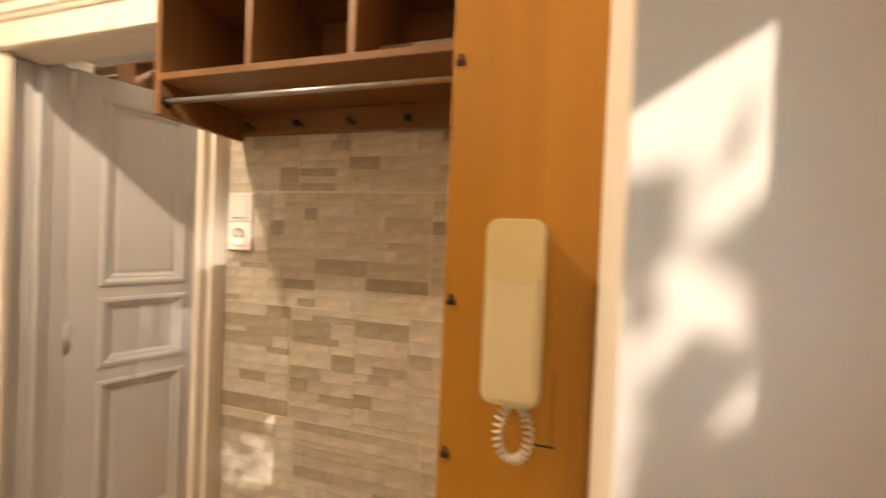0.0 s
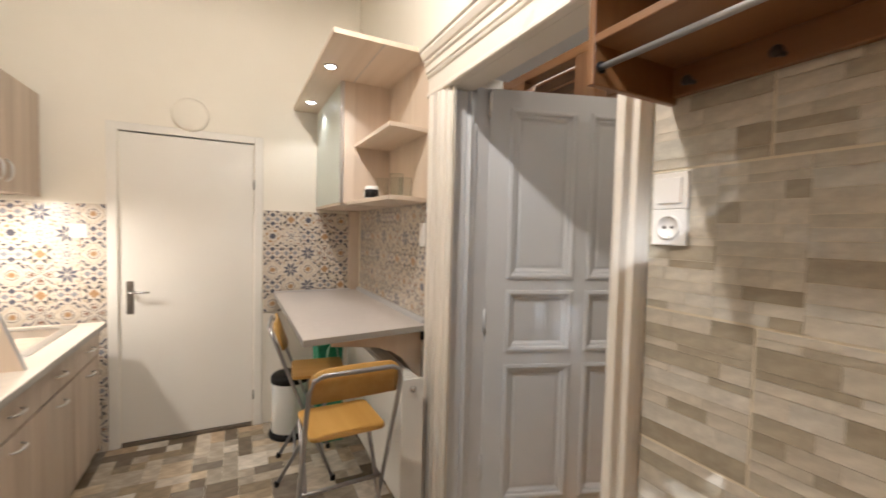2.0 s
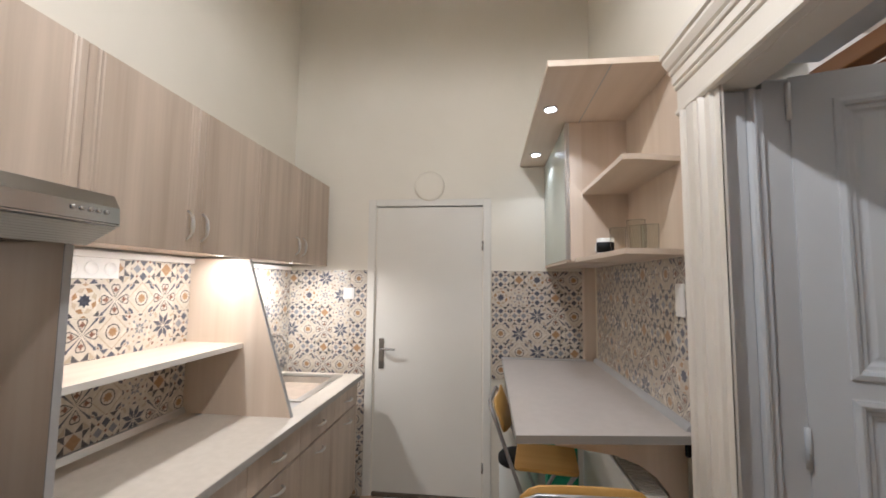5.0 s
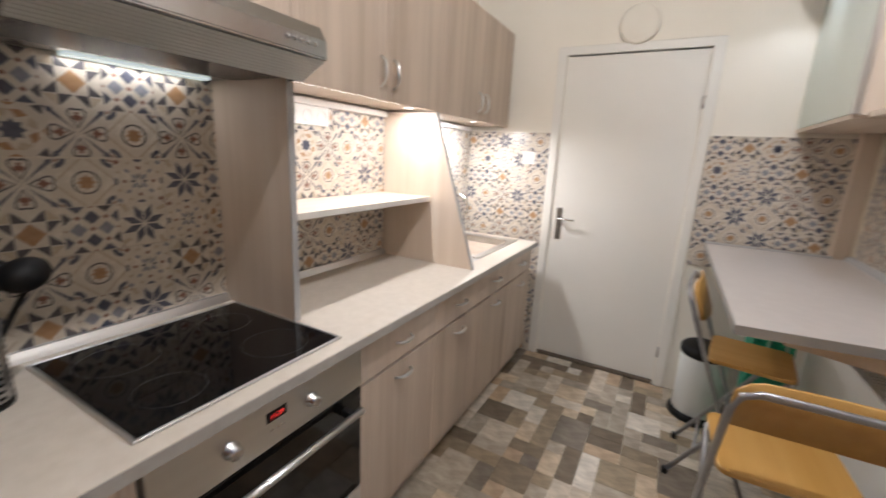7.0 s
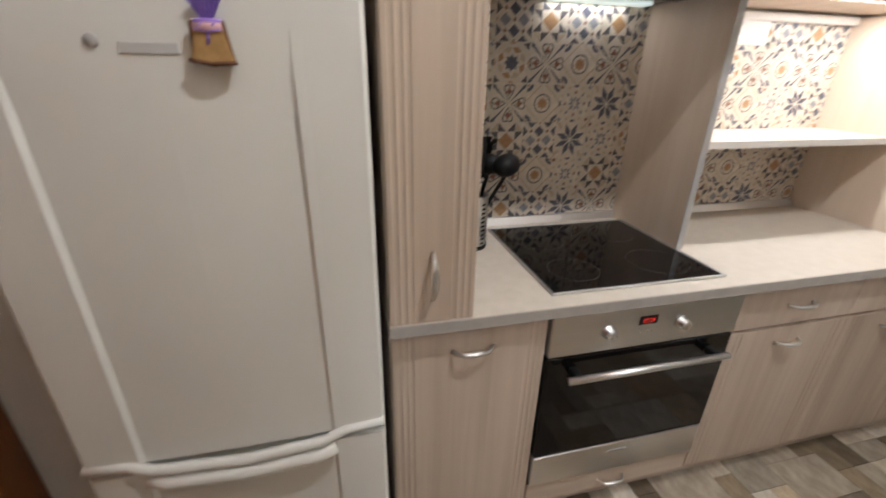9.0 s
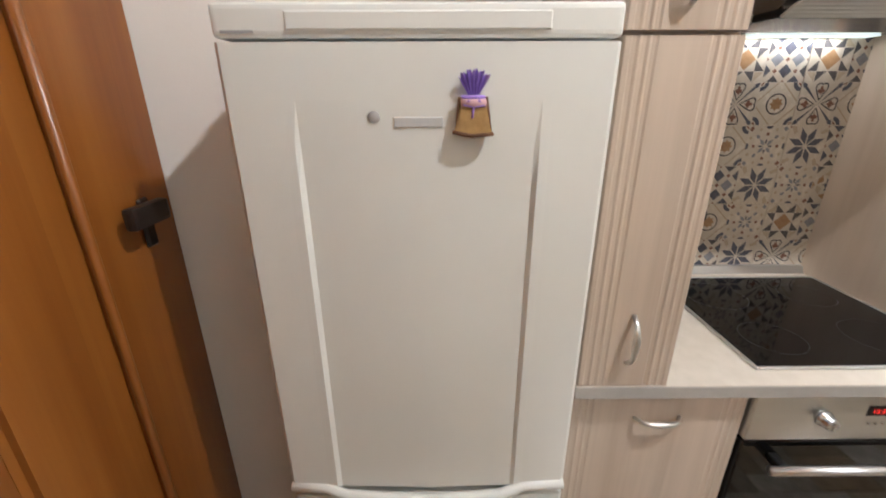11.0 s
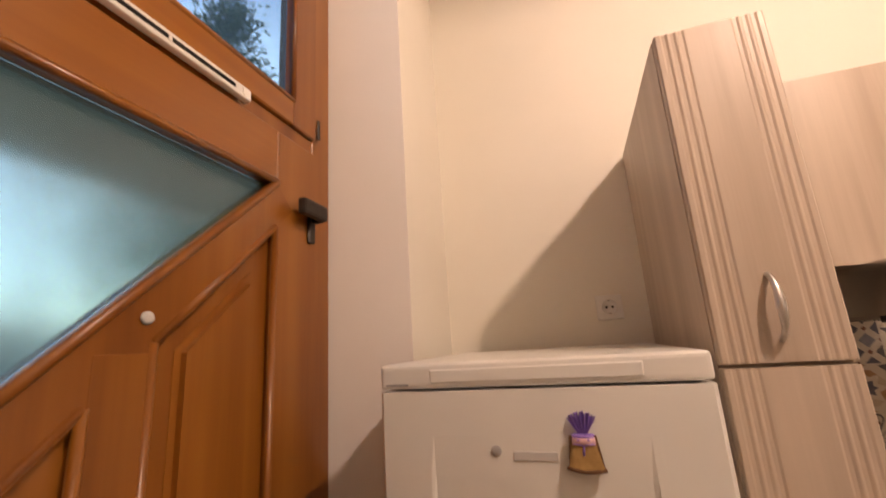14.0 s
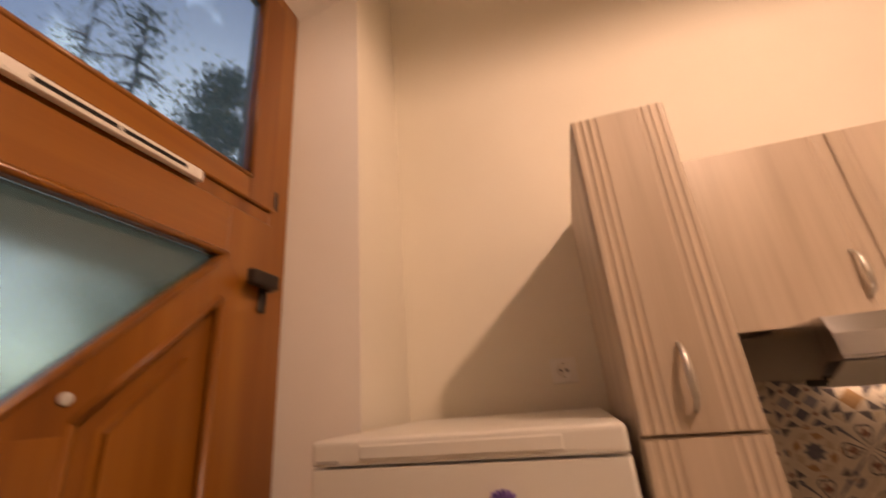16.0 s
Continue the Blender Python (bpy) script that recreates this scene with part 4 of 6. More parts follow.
def bar_stool(base, turn):
    """A folding bar stool: its back towards local +x, origin on the floor under the seat."""
    d = thing("bar_stool", (0, 0, 0), "folding bar stool, yellow beech seat and back, silver tube frame", "stool", "stools at the table")
    w = 0.19
    # back frame: inverted U leaning backwards
    up = [(-0.09, -w, 0.012), (0.15, -w, 0.63), (0.235, -w, 0.86), (0.258, -w + 0.015, 0.915), (0.265, -w + 0.05, 0.932)]
    pts = up + [(x, -y, z) for x, y, z in up[::-1]]
    part("back_frame", tube(bmesh.new(), pts, 0.0098, 10), TUBE, d)
    fr = [(0.22, -w + 0.03, 0.012), (-0.13, -w + 0.03, 0.60), (-0.15, -w + 0.05, 0.612)]
    pts = fr + [(x, -y, z) for x, y, z in fr[::-1]]
    part("front_frame", tube(bmesh.new(), pts, 0.0098, 10), TUBE, d)
    for x, z in ((-0.03, 0.165), (0.03, 0.335)):
        part("stretcher", tube(bmesh.new(), [(x, -w + 0.005, z), (x, w - 0.005, z)], 0.009, 8), TUBE, d)
    part("stretcher", tube(bmesh.new(), [(0.125, -w + 0.03, 0.172), (0.125, w - 0.03, 0.172)], 0.009, 8), TUBE, d)
    for y in (-w, w):
        part("rubber_foot", lathe(bmesh.new(), [(0.014, 0.0), (0.015, 0.02), (0.013, 0.03)], (-0.09, y, 0.0), "z", 12), BLACK, d)
        part("rubber_foot", lathe(bmesh.new(), [(0.014, 0.0), (0.015, 0.02), (0.013, 0.03)], (0.22, y * 0.842, 0.0), "z", 12), BLACK, d)
    # seat: rounded board
    o = []
    for cx, cy, a in ((0.115, 0.135, 0), (-0.135, 0.135, 90), (-0.135, -0.135, 180), (0.115, -0.135, 270)):
        o += [(cx + 0.03 * math.cos(radians(a + t)), cy + 0.03 * math.sin(radians(a + t))) for t in (0, 30, 60, 90)]
    bm = prism(bmesh.new(), o, "z", 0.614, 0.632)
    bmesh.ops.bevel(bm, geom=bm.edges[:], offset=0.003, segments=1, affect="EDGES")
    part("seat", bm, SEATWOOD, d)
    # backrest: curved veneer with rounded upper corners, in front of the tube
    bm = bmesh.new()
    n = 14
    rows = []
    for i in range(n + 1):
        u = -1 + 2 * i / n
        y = u * 0.186
        top = 0.950 - 0.035 * max(0, abs(u) - 0.72) ** 2 / 0.0784
        bot = 0.790 + 0.010 * u * u
        bow = -0.016 * (1 - u * u)
        row = []
        for z in (bot, (bot + top) / 2, top):
            x = 0.150 + (z - 0.63) * 0.37 + bow - 0.016
            row.append([bm.verts.new((x, y, z)), bm.verts.new((x - 0.012, y, z))])
        rows.append(row)
    for a, b in zip(rows, rows[1:]):
        for j in range(2):
            bm.faces.new((a[j][0], b[j][0], b[j + 1][0], a[j + 1][0]))
            bm.faces.new((a[j][1], a[j + 1][1], b[j + 1][1], b[j][1]))
        bm.faces.new((a[0][0], a[0][1], b[0][1], b[0][0]))
        bm.faces.new((a[2][0], b[2][0], b[2][1], a[2][1]))
    for r in (rows[0], rows[-1]):
        for j in range(2):
            bm.faces.new((r[j][0], r[j][1], r[j + 1][1], r[j + 1][0]))
    bmesh.ops.recalc_face_normals(bm, faces=bm.faces)
    for f in bm.faces:
        f.smooth = True
    part("backrest", bm, SEATWOOD, d)
    d.matrix_world = pose(*base, 0, 0, turn)
    return d


stool = bar_stool((-3.315, 1.018, 0), 2)
copy_thing(stool, pose(-4.08, 1.04, 0, 0, 0, -97))


def radiator():
    d = thing("radiator", (-3.8, 1.38, 0.15), "white panel radiator with top grille under the table", "radiator")
    x0, x1 = -4.30, -3.26
    part("front_panel", B(x0, x1, 1.290, 1.305, 0.17, 0.77, 0.005), ENAMEL, d)
    part("back_panel", B(x0, x1, 1.385, 1.400, 0.17, 0.77, 0.005), ENAMEL, d)
    part("side_cover", B(x1 - 0.004, x1 + 0.004, 1.288, 1.402, 0.16, 0.786, 0.002), ENAMEL, d)
    part("side_cover", B(x0 - 0.004, x0 + 0.004, 1.288, 1.402, 0.16, 0.786, 0.002), ENAMEL, d)
    g = part("top_grille", B(x0 + 0.004, x1 - 0.004, 1.305, 1.385, 0.771, 0.775), ENAMEL, d)
    for i in range(40):
        x = x0 + 0.02 + i * 0.0255
        part("slat", B(x, x + 0.008, 1.307, 1.383, 0.775, 0.782), ENAMEL, g)
    part("valve_plug", lathe(bmesh.new(), [(0.016, 0.0), (0.016, 0.006), (0.009, 0.010), (0.008, 0.016), (0.001, 0.017)], (x1 + 0.004, 1.345, 0.735), "x", 20), CHROME, d, "chrome blanking plug")
    for x in (x0 + 0.15, x1 - 0.15):
        part("wall_bracket", B(x, x + 0.03, 1.400, YN - 0.012, 0.55, 0.70), ENAMEL, d)


radiator()


def bin_():
    d = thing("pedal_bin", (-4.59, 0.925, 0), "white pedal bin with a black lid beside the white door", "bin")
    c = (-4.585, 0.945, 0)
    part("foot_ring", lathe(bmesh.new(), [(0.142, 0.0), (0.144, 0.02), (0.128, 0.040)], c, "z", 32), BLACK, d)
    part("body", lathe(bmesh.new(), [(0.122, 0.034), (0.125, 0.04), (0.125, 0.385), (0.122, 0.39)], c, "z", 36), ENAMEL2, d)
    part("lid", lathe(bmesh.new(), [(0.128, 0.388), (0.131, 0.395), (0.130, 0.425), (0.115, 0.440), (0.06, 0.446), (0.001, 0.447)], c, "z", 36), BLACK, d, "glossy black lid")
    part("pedal", B(-4.44, -4.405, 0.905, 0.955, 0.012, 0.022, 0.004), BLACK, d)


bin_()

# folded green bag under the table
def bag():
    d = thing("shopping_bag", (-4.36, 1.27, 0), "crumpled green reusable bag with pale straps under the table", "bag")
    rng = random.Random(5)
    bm = bmesh.new()
    box(bm, -4.47, -4.33, 1.09, 1.27, 0.0, 0.70)
    bmesh.ops.subdivide_edges(bm, edges=bm.edges[:], cuts=6, use_grid_fill=True)
    for v in bm.verts:
        q = noise.noise(v.co * 9) * 0.022
        v.co.x += q
        v.co.y += noise.noise(v.co * 7 + Vector((3, 1, 2))) * 0.018
        if v.co.z > 0.6:
            v.co.z += noise.noise(v.co * 11) * 0.03
            v.co.x = -4.40 + (v.co.x + 4.40) * 0.7
    part("body", bm, GREEN, d)
    part("strap", tube(bmesh.new(), [(-4.318, 1.13, 0.45), (-4.312, 1.16, 0.66), (-4.33, 1.19, 0.72), (-4.312, 1.22, 0.66), (-4.318, 1.25, 0.45)], 0.006, 6), mottled("pale_green_strap", (0.30, 0.50, 0.40), (0.36, 0.55, 0.45), 30, 0.6), d)


bag()


def canopy_shelf():
    d = thing("corner_shelf", (-4.1, 1.3, 1.65), "pale birch wall unit with a lit canopy, cupboard and open shelves", "shelf")
    part("canopy", B(XW + 0.003, -3.400, 0.980, 1.482, 2.384, 2.408), BIRCHX, d, "overhanging top board with two spots")
    part("canopy_joint", B(XW + 0.01, -3.402, 1.222, 1.226, 2.3825, 2.3845), EDGE, d)
    part("cupboard_side", B(-4.000, -3.982, 1.235, 1.474, 1.648, 2.383), BIRCH, d)
    part("cupboard_floor", B(XW + 0.003, -4.000, 1.155, 1.474, 1.640, 1.656), BIRCHX, d)
    g = part("cupboard_door", B(XW + 0.01, -4.004, 1.155, 1.161, 1.660, 2.380, 0.001), SHELFGLASS, d, "green-tinted frosted glass door")
    part("door_edge", B(-4.004, -3.982, 1.150, 1.172, 1.655, 2.382, 0.002), ALU, d, "aluminium edge profile")
    part("cupboard_front_side", B(-4.000, -3.984, 1.172, 1.235, 1.650, 2.382), BIRCH, d)
    part("cupboard_back", B(XW + 0.003, -4.000, 1.466, 1.474, 1.656, 2.383), BIRCH, d)
    part("back_board", B(-3.982, -3.400, 1.462, 1.474, 1.64, 2.383), BIRCH, d)
    for z in (1.652, 2.004):
        pts = [(-3.982, 1.462), (-3.982, 1.195), (-3.335, 1.235), (-3.335, 1.30), (-3.402, 1.462)] if z < 1.7 else [(-3.982, 1.462), (-3.982, 1.235), (-3.36, 1.240), (-3.36, 1.30), (-3.402, 1.462)]
        part("shelf", prism(bmesh.new(), pts, "z", z - 0.010, z + 0.010), BIRCHX, d)
    for x, y in ((-3.80, 1.05), (-4.52, 1.06)):
        s = part("spot", lathe(bmesh.new(), [(0.036, 0.0), (0.036, -0.004), (0.028, -0.006)], (x, y, 2.384), "z", 28), CHROME, d, "recessed chrome spot")
        part("spot_lens", lathe(bmesh.new(), [(0.026, 0.0), (0.026, -0.002), (0.001, -0.0025)], (x, y, 2.3778), "z", 24), LEDWHITE, s)
    # cups and glasses
    m = thing("mug", (-3.82, 1.30, 1.662), "white mug with a dark printed band on the shelf", "mug")
    part("body", lathe(bmesh.new(), [(0.034, 0.0), (0.038, 0.004), (0.039, 0.085), (0.035, 0.085), (0.034, 0.01), (0.001, 0.009)], (-3.82, 1.30, 1.662), "z", 28), WHITEPLASTIC, m)
    part("printed_band", lathe(bmesh.new(), [(0.0385, 0.018), (0.0395, 0.018), (0.0398, 0.066), (0.0385, 0.066)], (-3.82, 1.30, 1.662), "z", 28), BLACK, m)
    part("handle", tube(bmesh.new(), [(-3.853, 1.285, 1.735), (-3.873, 1.275, 1.73), (-3.881, 1.270, 1.705), (-3.870, 1.277, 1.682), (-3.853, 1.285, 1.678)], 0.005, 8), WHITEPLASTIC, m)
    for x, y, h in ((-3.66, 1.31, 0.115), (-3.62, 1.38, 0.12), (-3.47, 1.32, 0.12), (-3.52, 1.39, 0.11)):
        prof = [(0.028, 0.0), (0.031, 0.004), (0.034, h)]
        one("drinking_glass", lathe(bmesh.new(), prof, (x, y, 1.662), "z", 24), CLEAR, "clear drinking glass on the open shelf", "glass", "glasses on the shelf")


canopy_shelf()
one("pipe_boxing", B(XW + 0.003, XW + 0.075, 1.405, 1.480, 0.86, 1.640, 0.002), BIRCH, "pale wooden corner batten above the table", "batten")


# ---- entrance side ----
def closet():
    d = thing("hall_closet", (-1.2, 1.3, 0), "tall amber stained wooden hall closet with a narrow front", "closet")
    part("front_board", B(-1.318, -1.105, 1.058, 1.078, 0, 3.0, 0.003), OAK, d)
    part("side_board", B(-1.318, -1.298, 1.078, 1.520, 0, 3.0, 0.002), OAK, d)
    for z in (1.435, 1.775, 1.215):
        part("bracket", B(-1.312, -1.300, 1.0545, 1.060, z, z + 0.007), DARKIRON, d)
        part("bracket_pin", B(-1.308, -1.304, 1.0545, 1.060, z + 0.007, z + 0.016), DARKIRON, d)
    part("seam", B(-1.1600, -1.1590, 1.0572, 1.0582, 1.255, 1.36), DARKIRON, d)
    part("cross_seam", B(-1.185, -1.155, 1.0572, 1.0582, 1.255, 1.2575), DARKIRON, d)


closet()


def intercom():
    d = thing("intercom", (-1.21, 1.05, 1.43), "aged cream plastic intercom handset with a coiled cord", "intercom")
    cx, z0, z1, hw = -1.213, 1.318, 1.558, 0.038
    y = 1.0575

    def rounded(w, a, b, r):
        o = []
        for px, pz, s in ((cx + w - r, b - r, 0), (cx - w + r, b - r, 90), (cx - w + r, a + r, 180), (cx + w - r, a + r, 270)):
            o += [(px + r * math.cos(radians(s + t)), pz + r * math.sin(radians(s + t))) for t in (0, 30, 60, 90)]
        return o
    bm = prism(bmesh.new(), rounded(hw - 0.004, z0 + 0.008, z1 - 0.004, 0.012), "y", y - 0.022, y)
    part("wall_base", bm, CREAMPLASTIC, d)
    bm = prism(bmesh.new(), rounded(hw, z0, z1, 0.016), "y", y - 0.048, y - 0.023)
    bmesh.ops.bevel(bm, geom=[e for e in bm.edges if abs(e.verts[0].co.y - (y - 0.048)) < 1e-5 and abs(e.verts[1].co.y - (y - 0.048)) < 1e-5], offset=0.010, segments=3, affect="EDGES")
    h = part("handset", bm, CREAMPLASTIC, d)
    # upper third of the handset in a yellower tone
    bm = prism(bmesh.new(), rounded(hw - 0.0035, z1 - 0.080, z1 - 0.004, 0.013), "y", y - 0.0487, y - 0.0470)
    part("upper_third", bm, mottled("yellower_plastic", (0.69, 0.56, 0.29), (0.73, 0.60, 0.34), 8, 0.38, grain=240, depth=0.04), h, "yellower upper third")
    pts = []
    n, turns = 330, 26
    for i in range(n + 1):
        u = i / n
        a = math.pi * (0.5 + 2 * u)
        bx = cx + 0.005 + 0.020 * math.cos(a) * (1 - 0.35 * math.sin(a) * 0.5)
        bz = 1.278 + 0.038 * math.sin(a)
        q = 2 * math.pi * turns * u
        nx, nz = math.cos(a), math.sin(a)
        pts.append((bx + 0.0055 * math.cos(q) * nx, y - 0.018 + 0.0055 * math.sin(q), bz + 0.0055 * math.cos(q) * nz))
    part("coiled_cord", tube(bmesh.new(), pts, 0.0021, 5), mottled("white_cord", (0.72, 0.68, 0.58), (0.76, 0.72, 0.62), 30, 0.45), d, "coiled white cord")


intercom()


def rack():
    d = thing("coat_rack", (-1.7, 1.37, 1.80), "brown stained wooden wall coat rack with cubbies, rail and pegs", "coat rack")
    x0, x1, yf, yb = -2.118, -1.320, 1.232, 1.504
    part("side_panel", B(x0, x0 + 0.018, yf, yb, 1.802, 2.12, 0.002), RACKZ, d)
    part("side_panel", B(x1 - 0.016, x1, yf, yb, 1.802, 2.12, 0.002), RACKZ, d)
    part("shelf", B(x0 + 0.018, x1 - 0.016, yf, yb, 1.882, 1.900, 0.002), RACK, d)
    part("top_board", B(x0 - 0.006, x1, yf - 0.006, yb, 2.12, 2.14, 0.002), RACK, d)
    for x in (-1.845, -1.588):
        part("divider", B(x - 0.008, x + 0.008, yf + 0.002, yb - 0.008, 1.900, 2.12), RACKZ, d)
    part("back_board", B(x0 + 0.018, x1 - 0.016, yb - 0.008, yb - 0.002, 1.900, 2.12), RACK, d)
    b = part("peg_board", B(x0 + 0.018, x1 - 0.016, yb - 0.020, yb - 0.002, 1.816, 1.882, 0.002), RACK, d)
    for x in (-2.050, -1.884, -1.718, -1.553, -1.388):
        p = part("peg", lathe(bmesh.new(), [(0.005, 0.0), (0.005, -0.018), (0.010, -0.022), (0.0115, -0.028), (0.008, -0.033), (0.001, -0.034)], (x, yb - 0.020, 1.836), "y", 16), DARKIRON, d, "dark metal coat peg")
    part("hanging_rail", tube(bmesh.new(), [(x0 + 0.018, 1.250, 1.837), (x1 - 0.016, 1.250, 1.837)], 0.0065, 12), TUBE, d, "dark steel hanging rail")
    for x in (x0 + 0.018, x1 - 0.022):
        part("rail_socket", lathe(bmesh.new(), [(0.012, 0.0), (0.012, 0.006)], (x, 1.250, 1.837), "x", 16), BLACK, d)
    for x, w, h in ((-1.46, 0.20, 0.045), (-1.68, 0.11, 0.035)):
        one("folded_cloth", B(x - w / 2, x + w / 2, 1.30, 1.47, 1.9005, 1.9005 + h, 0.012, seg=2), mottled("grey_brown_cloth", (0.13, 0.10, 0.07), (0.18, 0.14, 0.10), 40, 0.9), "grey-brown folded cloth in the rack cubby", "cloth", "cloths in the rack")


rack()


def switch(name, base, size, rows, facing, label, sockets=()):
    """A wall plate. size: width, height of one module; rows: modules one above another; facing: s(outh), n(orth) or e(ast)."""
    d = thing(name, base, label, "socket" if sockets else "switch")
    w, h = size

    def put(a0, a1, b0, b1, c0, c1, bev, nm, m, par, lab=""):
        # a across, b out of the wall, c up
        x, y, z = base
        if facing == "n":
            q = (x + a0, x + a1, y + b0, y + b1)
        elif facing == "s":
            q = (x + a0, x + a1, y - b1, y - b0)
        else:
            q = (x + b0, x + b1, y + a0, y + a1)
        return part(nm, B(*q, z + c0, z + c1, bev), m, par, lab)
    for i in range(rows):
        c0 = -rows * h / 2 + i * h
        f = put(-w / 2, w / 2, 0, 0.009, c0, c0 + h - 0.001, 0.002, "plate", WHITEPLASTIC, d)
        if i in sockets:
            cx = (base[0], base[1], base[2] + c0 + h / 2)
            ax, sg = ("y", 1 if facing == "n" else -1) if facing in "ns" else ("x", 1)
            off = Vector((0, sg * 0.009, 0)) if ax == "y" else Vector((0.009, 0, 0))
            r = w * 0.29
            part("socket_well", lathe(bmesh.new(), [(r * 1.12, -sg * 0.002), (r * 1.12, sg * 0.004), (r, sg * 0.004), (r * 0.96, sg * 0.0008), (0.001, sg * 0.0008)], Vector(cx) + off, ax, 28), WHITEPLASTIC, f)
            for s in (-1, 1):
                e = Vector((s * 0.0095, sg * 0.0009, 0)) if ax == "y" else Vector((0.0009, s * 0.0095, 0))
                part("contact_hole", lathe(bmesh.new(), [(0.0042, -sg * 0.0005), (0.0042, sg * 0.0006), (0.001, sg * 0.0006)], Vector(cx) + off + e, ax, 10), BLACK, f)
            for s in (-1, 1):
                put(-0.004, 0.004, 0.003, 0.010, c0 + h / 2 + s * r * 0.97 - 0.003, c0 + h / 2 + s * r * 0.97 + 0.003, 0, "earth_clip", CHROME, d)
        else:
            put(-w * 0.34, w * 0.34, 0.009, 0.013, c0 + h * 0.14, c0 + h * 0.86, 0.002, "rocker", WHITEPLASTIC, f)
    return d


switch("light_switch", (-2.104, 1.508, 1.560), (0.088, 0.086), 2, "s", "white double plate with switch above a socket on the stone wall", (0,))
switch("light_switch", (-3.462, 1.474, 1.475), (0.062, 0.125), 1, "s", "white rocker switch on the patterned tiles by the table")
switch("light_switch", (XW + 0.011, -0.285, 1.443), (0.085, 0.085), 1, "e", "white light switch on the patterned tiles by the door")
switch("wall_socket", (-1.684, YS, 1.724), (0.082, 0.082), 1, "n", "cream wall socket above the fridge", (0,))


def triple_socket():
    d = thing("socket_strip", (-3.08, -0.748, 1.57), "white triple socket block on the tiles under the cabinet", "socket")
    part("plate", B(-3.325, -3.085, -0.748, -0.738, 1.532, 1.612, 0.002), WHITEPLASTIC, d)
    for x in (-3.285, -3.205, -3.125):
        part("socket_well", lathe(bmesh.new(), [(0.028, -0.002), (0.028, 0.003), (0.024, 0.003), (0.023, 0.0007), (0.001, 0.0007)], (x, -0.738, 1.572), "y", 24), WHITEPLASTIC, d)


triple_socket()


def under_lights():
    for x0, x1, label in ((-3.58, -2.84, "lit strip lamp under the wall cabinet"),):
        d = thing("strip_lamp", ((x0 + x1) / 2, -0.62, 1.64), label, "lamp", "lamps under the cabinets")
        part("housing", B(x0, x1, -0.503, -0.481, 1.6492, 1.6498), WHITEPLASTIC, d)
        part("diffuser", B(x0 + 0.02, x1 - 0.02, -0.500, -0.484, 1.6487, 1.6491), LEDWARM, d, "lit diffuser")
    for x, yl in ((-3.64, -0.53), (-4.36, -0.53)):
        d = thing("puck_lamp", (x, yl, 1.65), "small lit puck lamp under the wall cabinet", "lamp", "puck lamps")
        part("ring", lathe(bmesh.new(), [(0.034, 0.0), (0.034, -0.003), (0.028, -0.004)], (x, yl, 1.6498), "z", 24), CHROME, d)
        part("lens", lathe(bmesh.new(), [(0.026, 0.0), (0.026, -0.002), (0.001, -0.003)], (x, yl, 1.6482), "z", 24), LEDWARM, d)

    for x0, x1 in ((-3.734, -2.826), (-4.76, -3.76)):
        one("cove_strip", B(x0, x1, -0.7455, -0.722, 1.612, 1.640, 0.003), WHITEPLASTIC, "white plastic strip between tiles and wall cabinet", "trim", "strips under the cabinets")


under_lights()


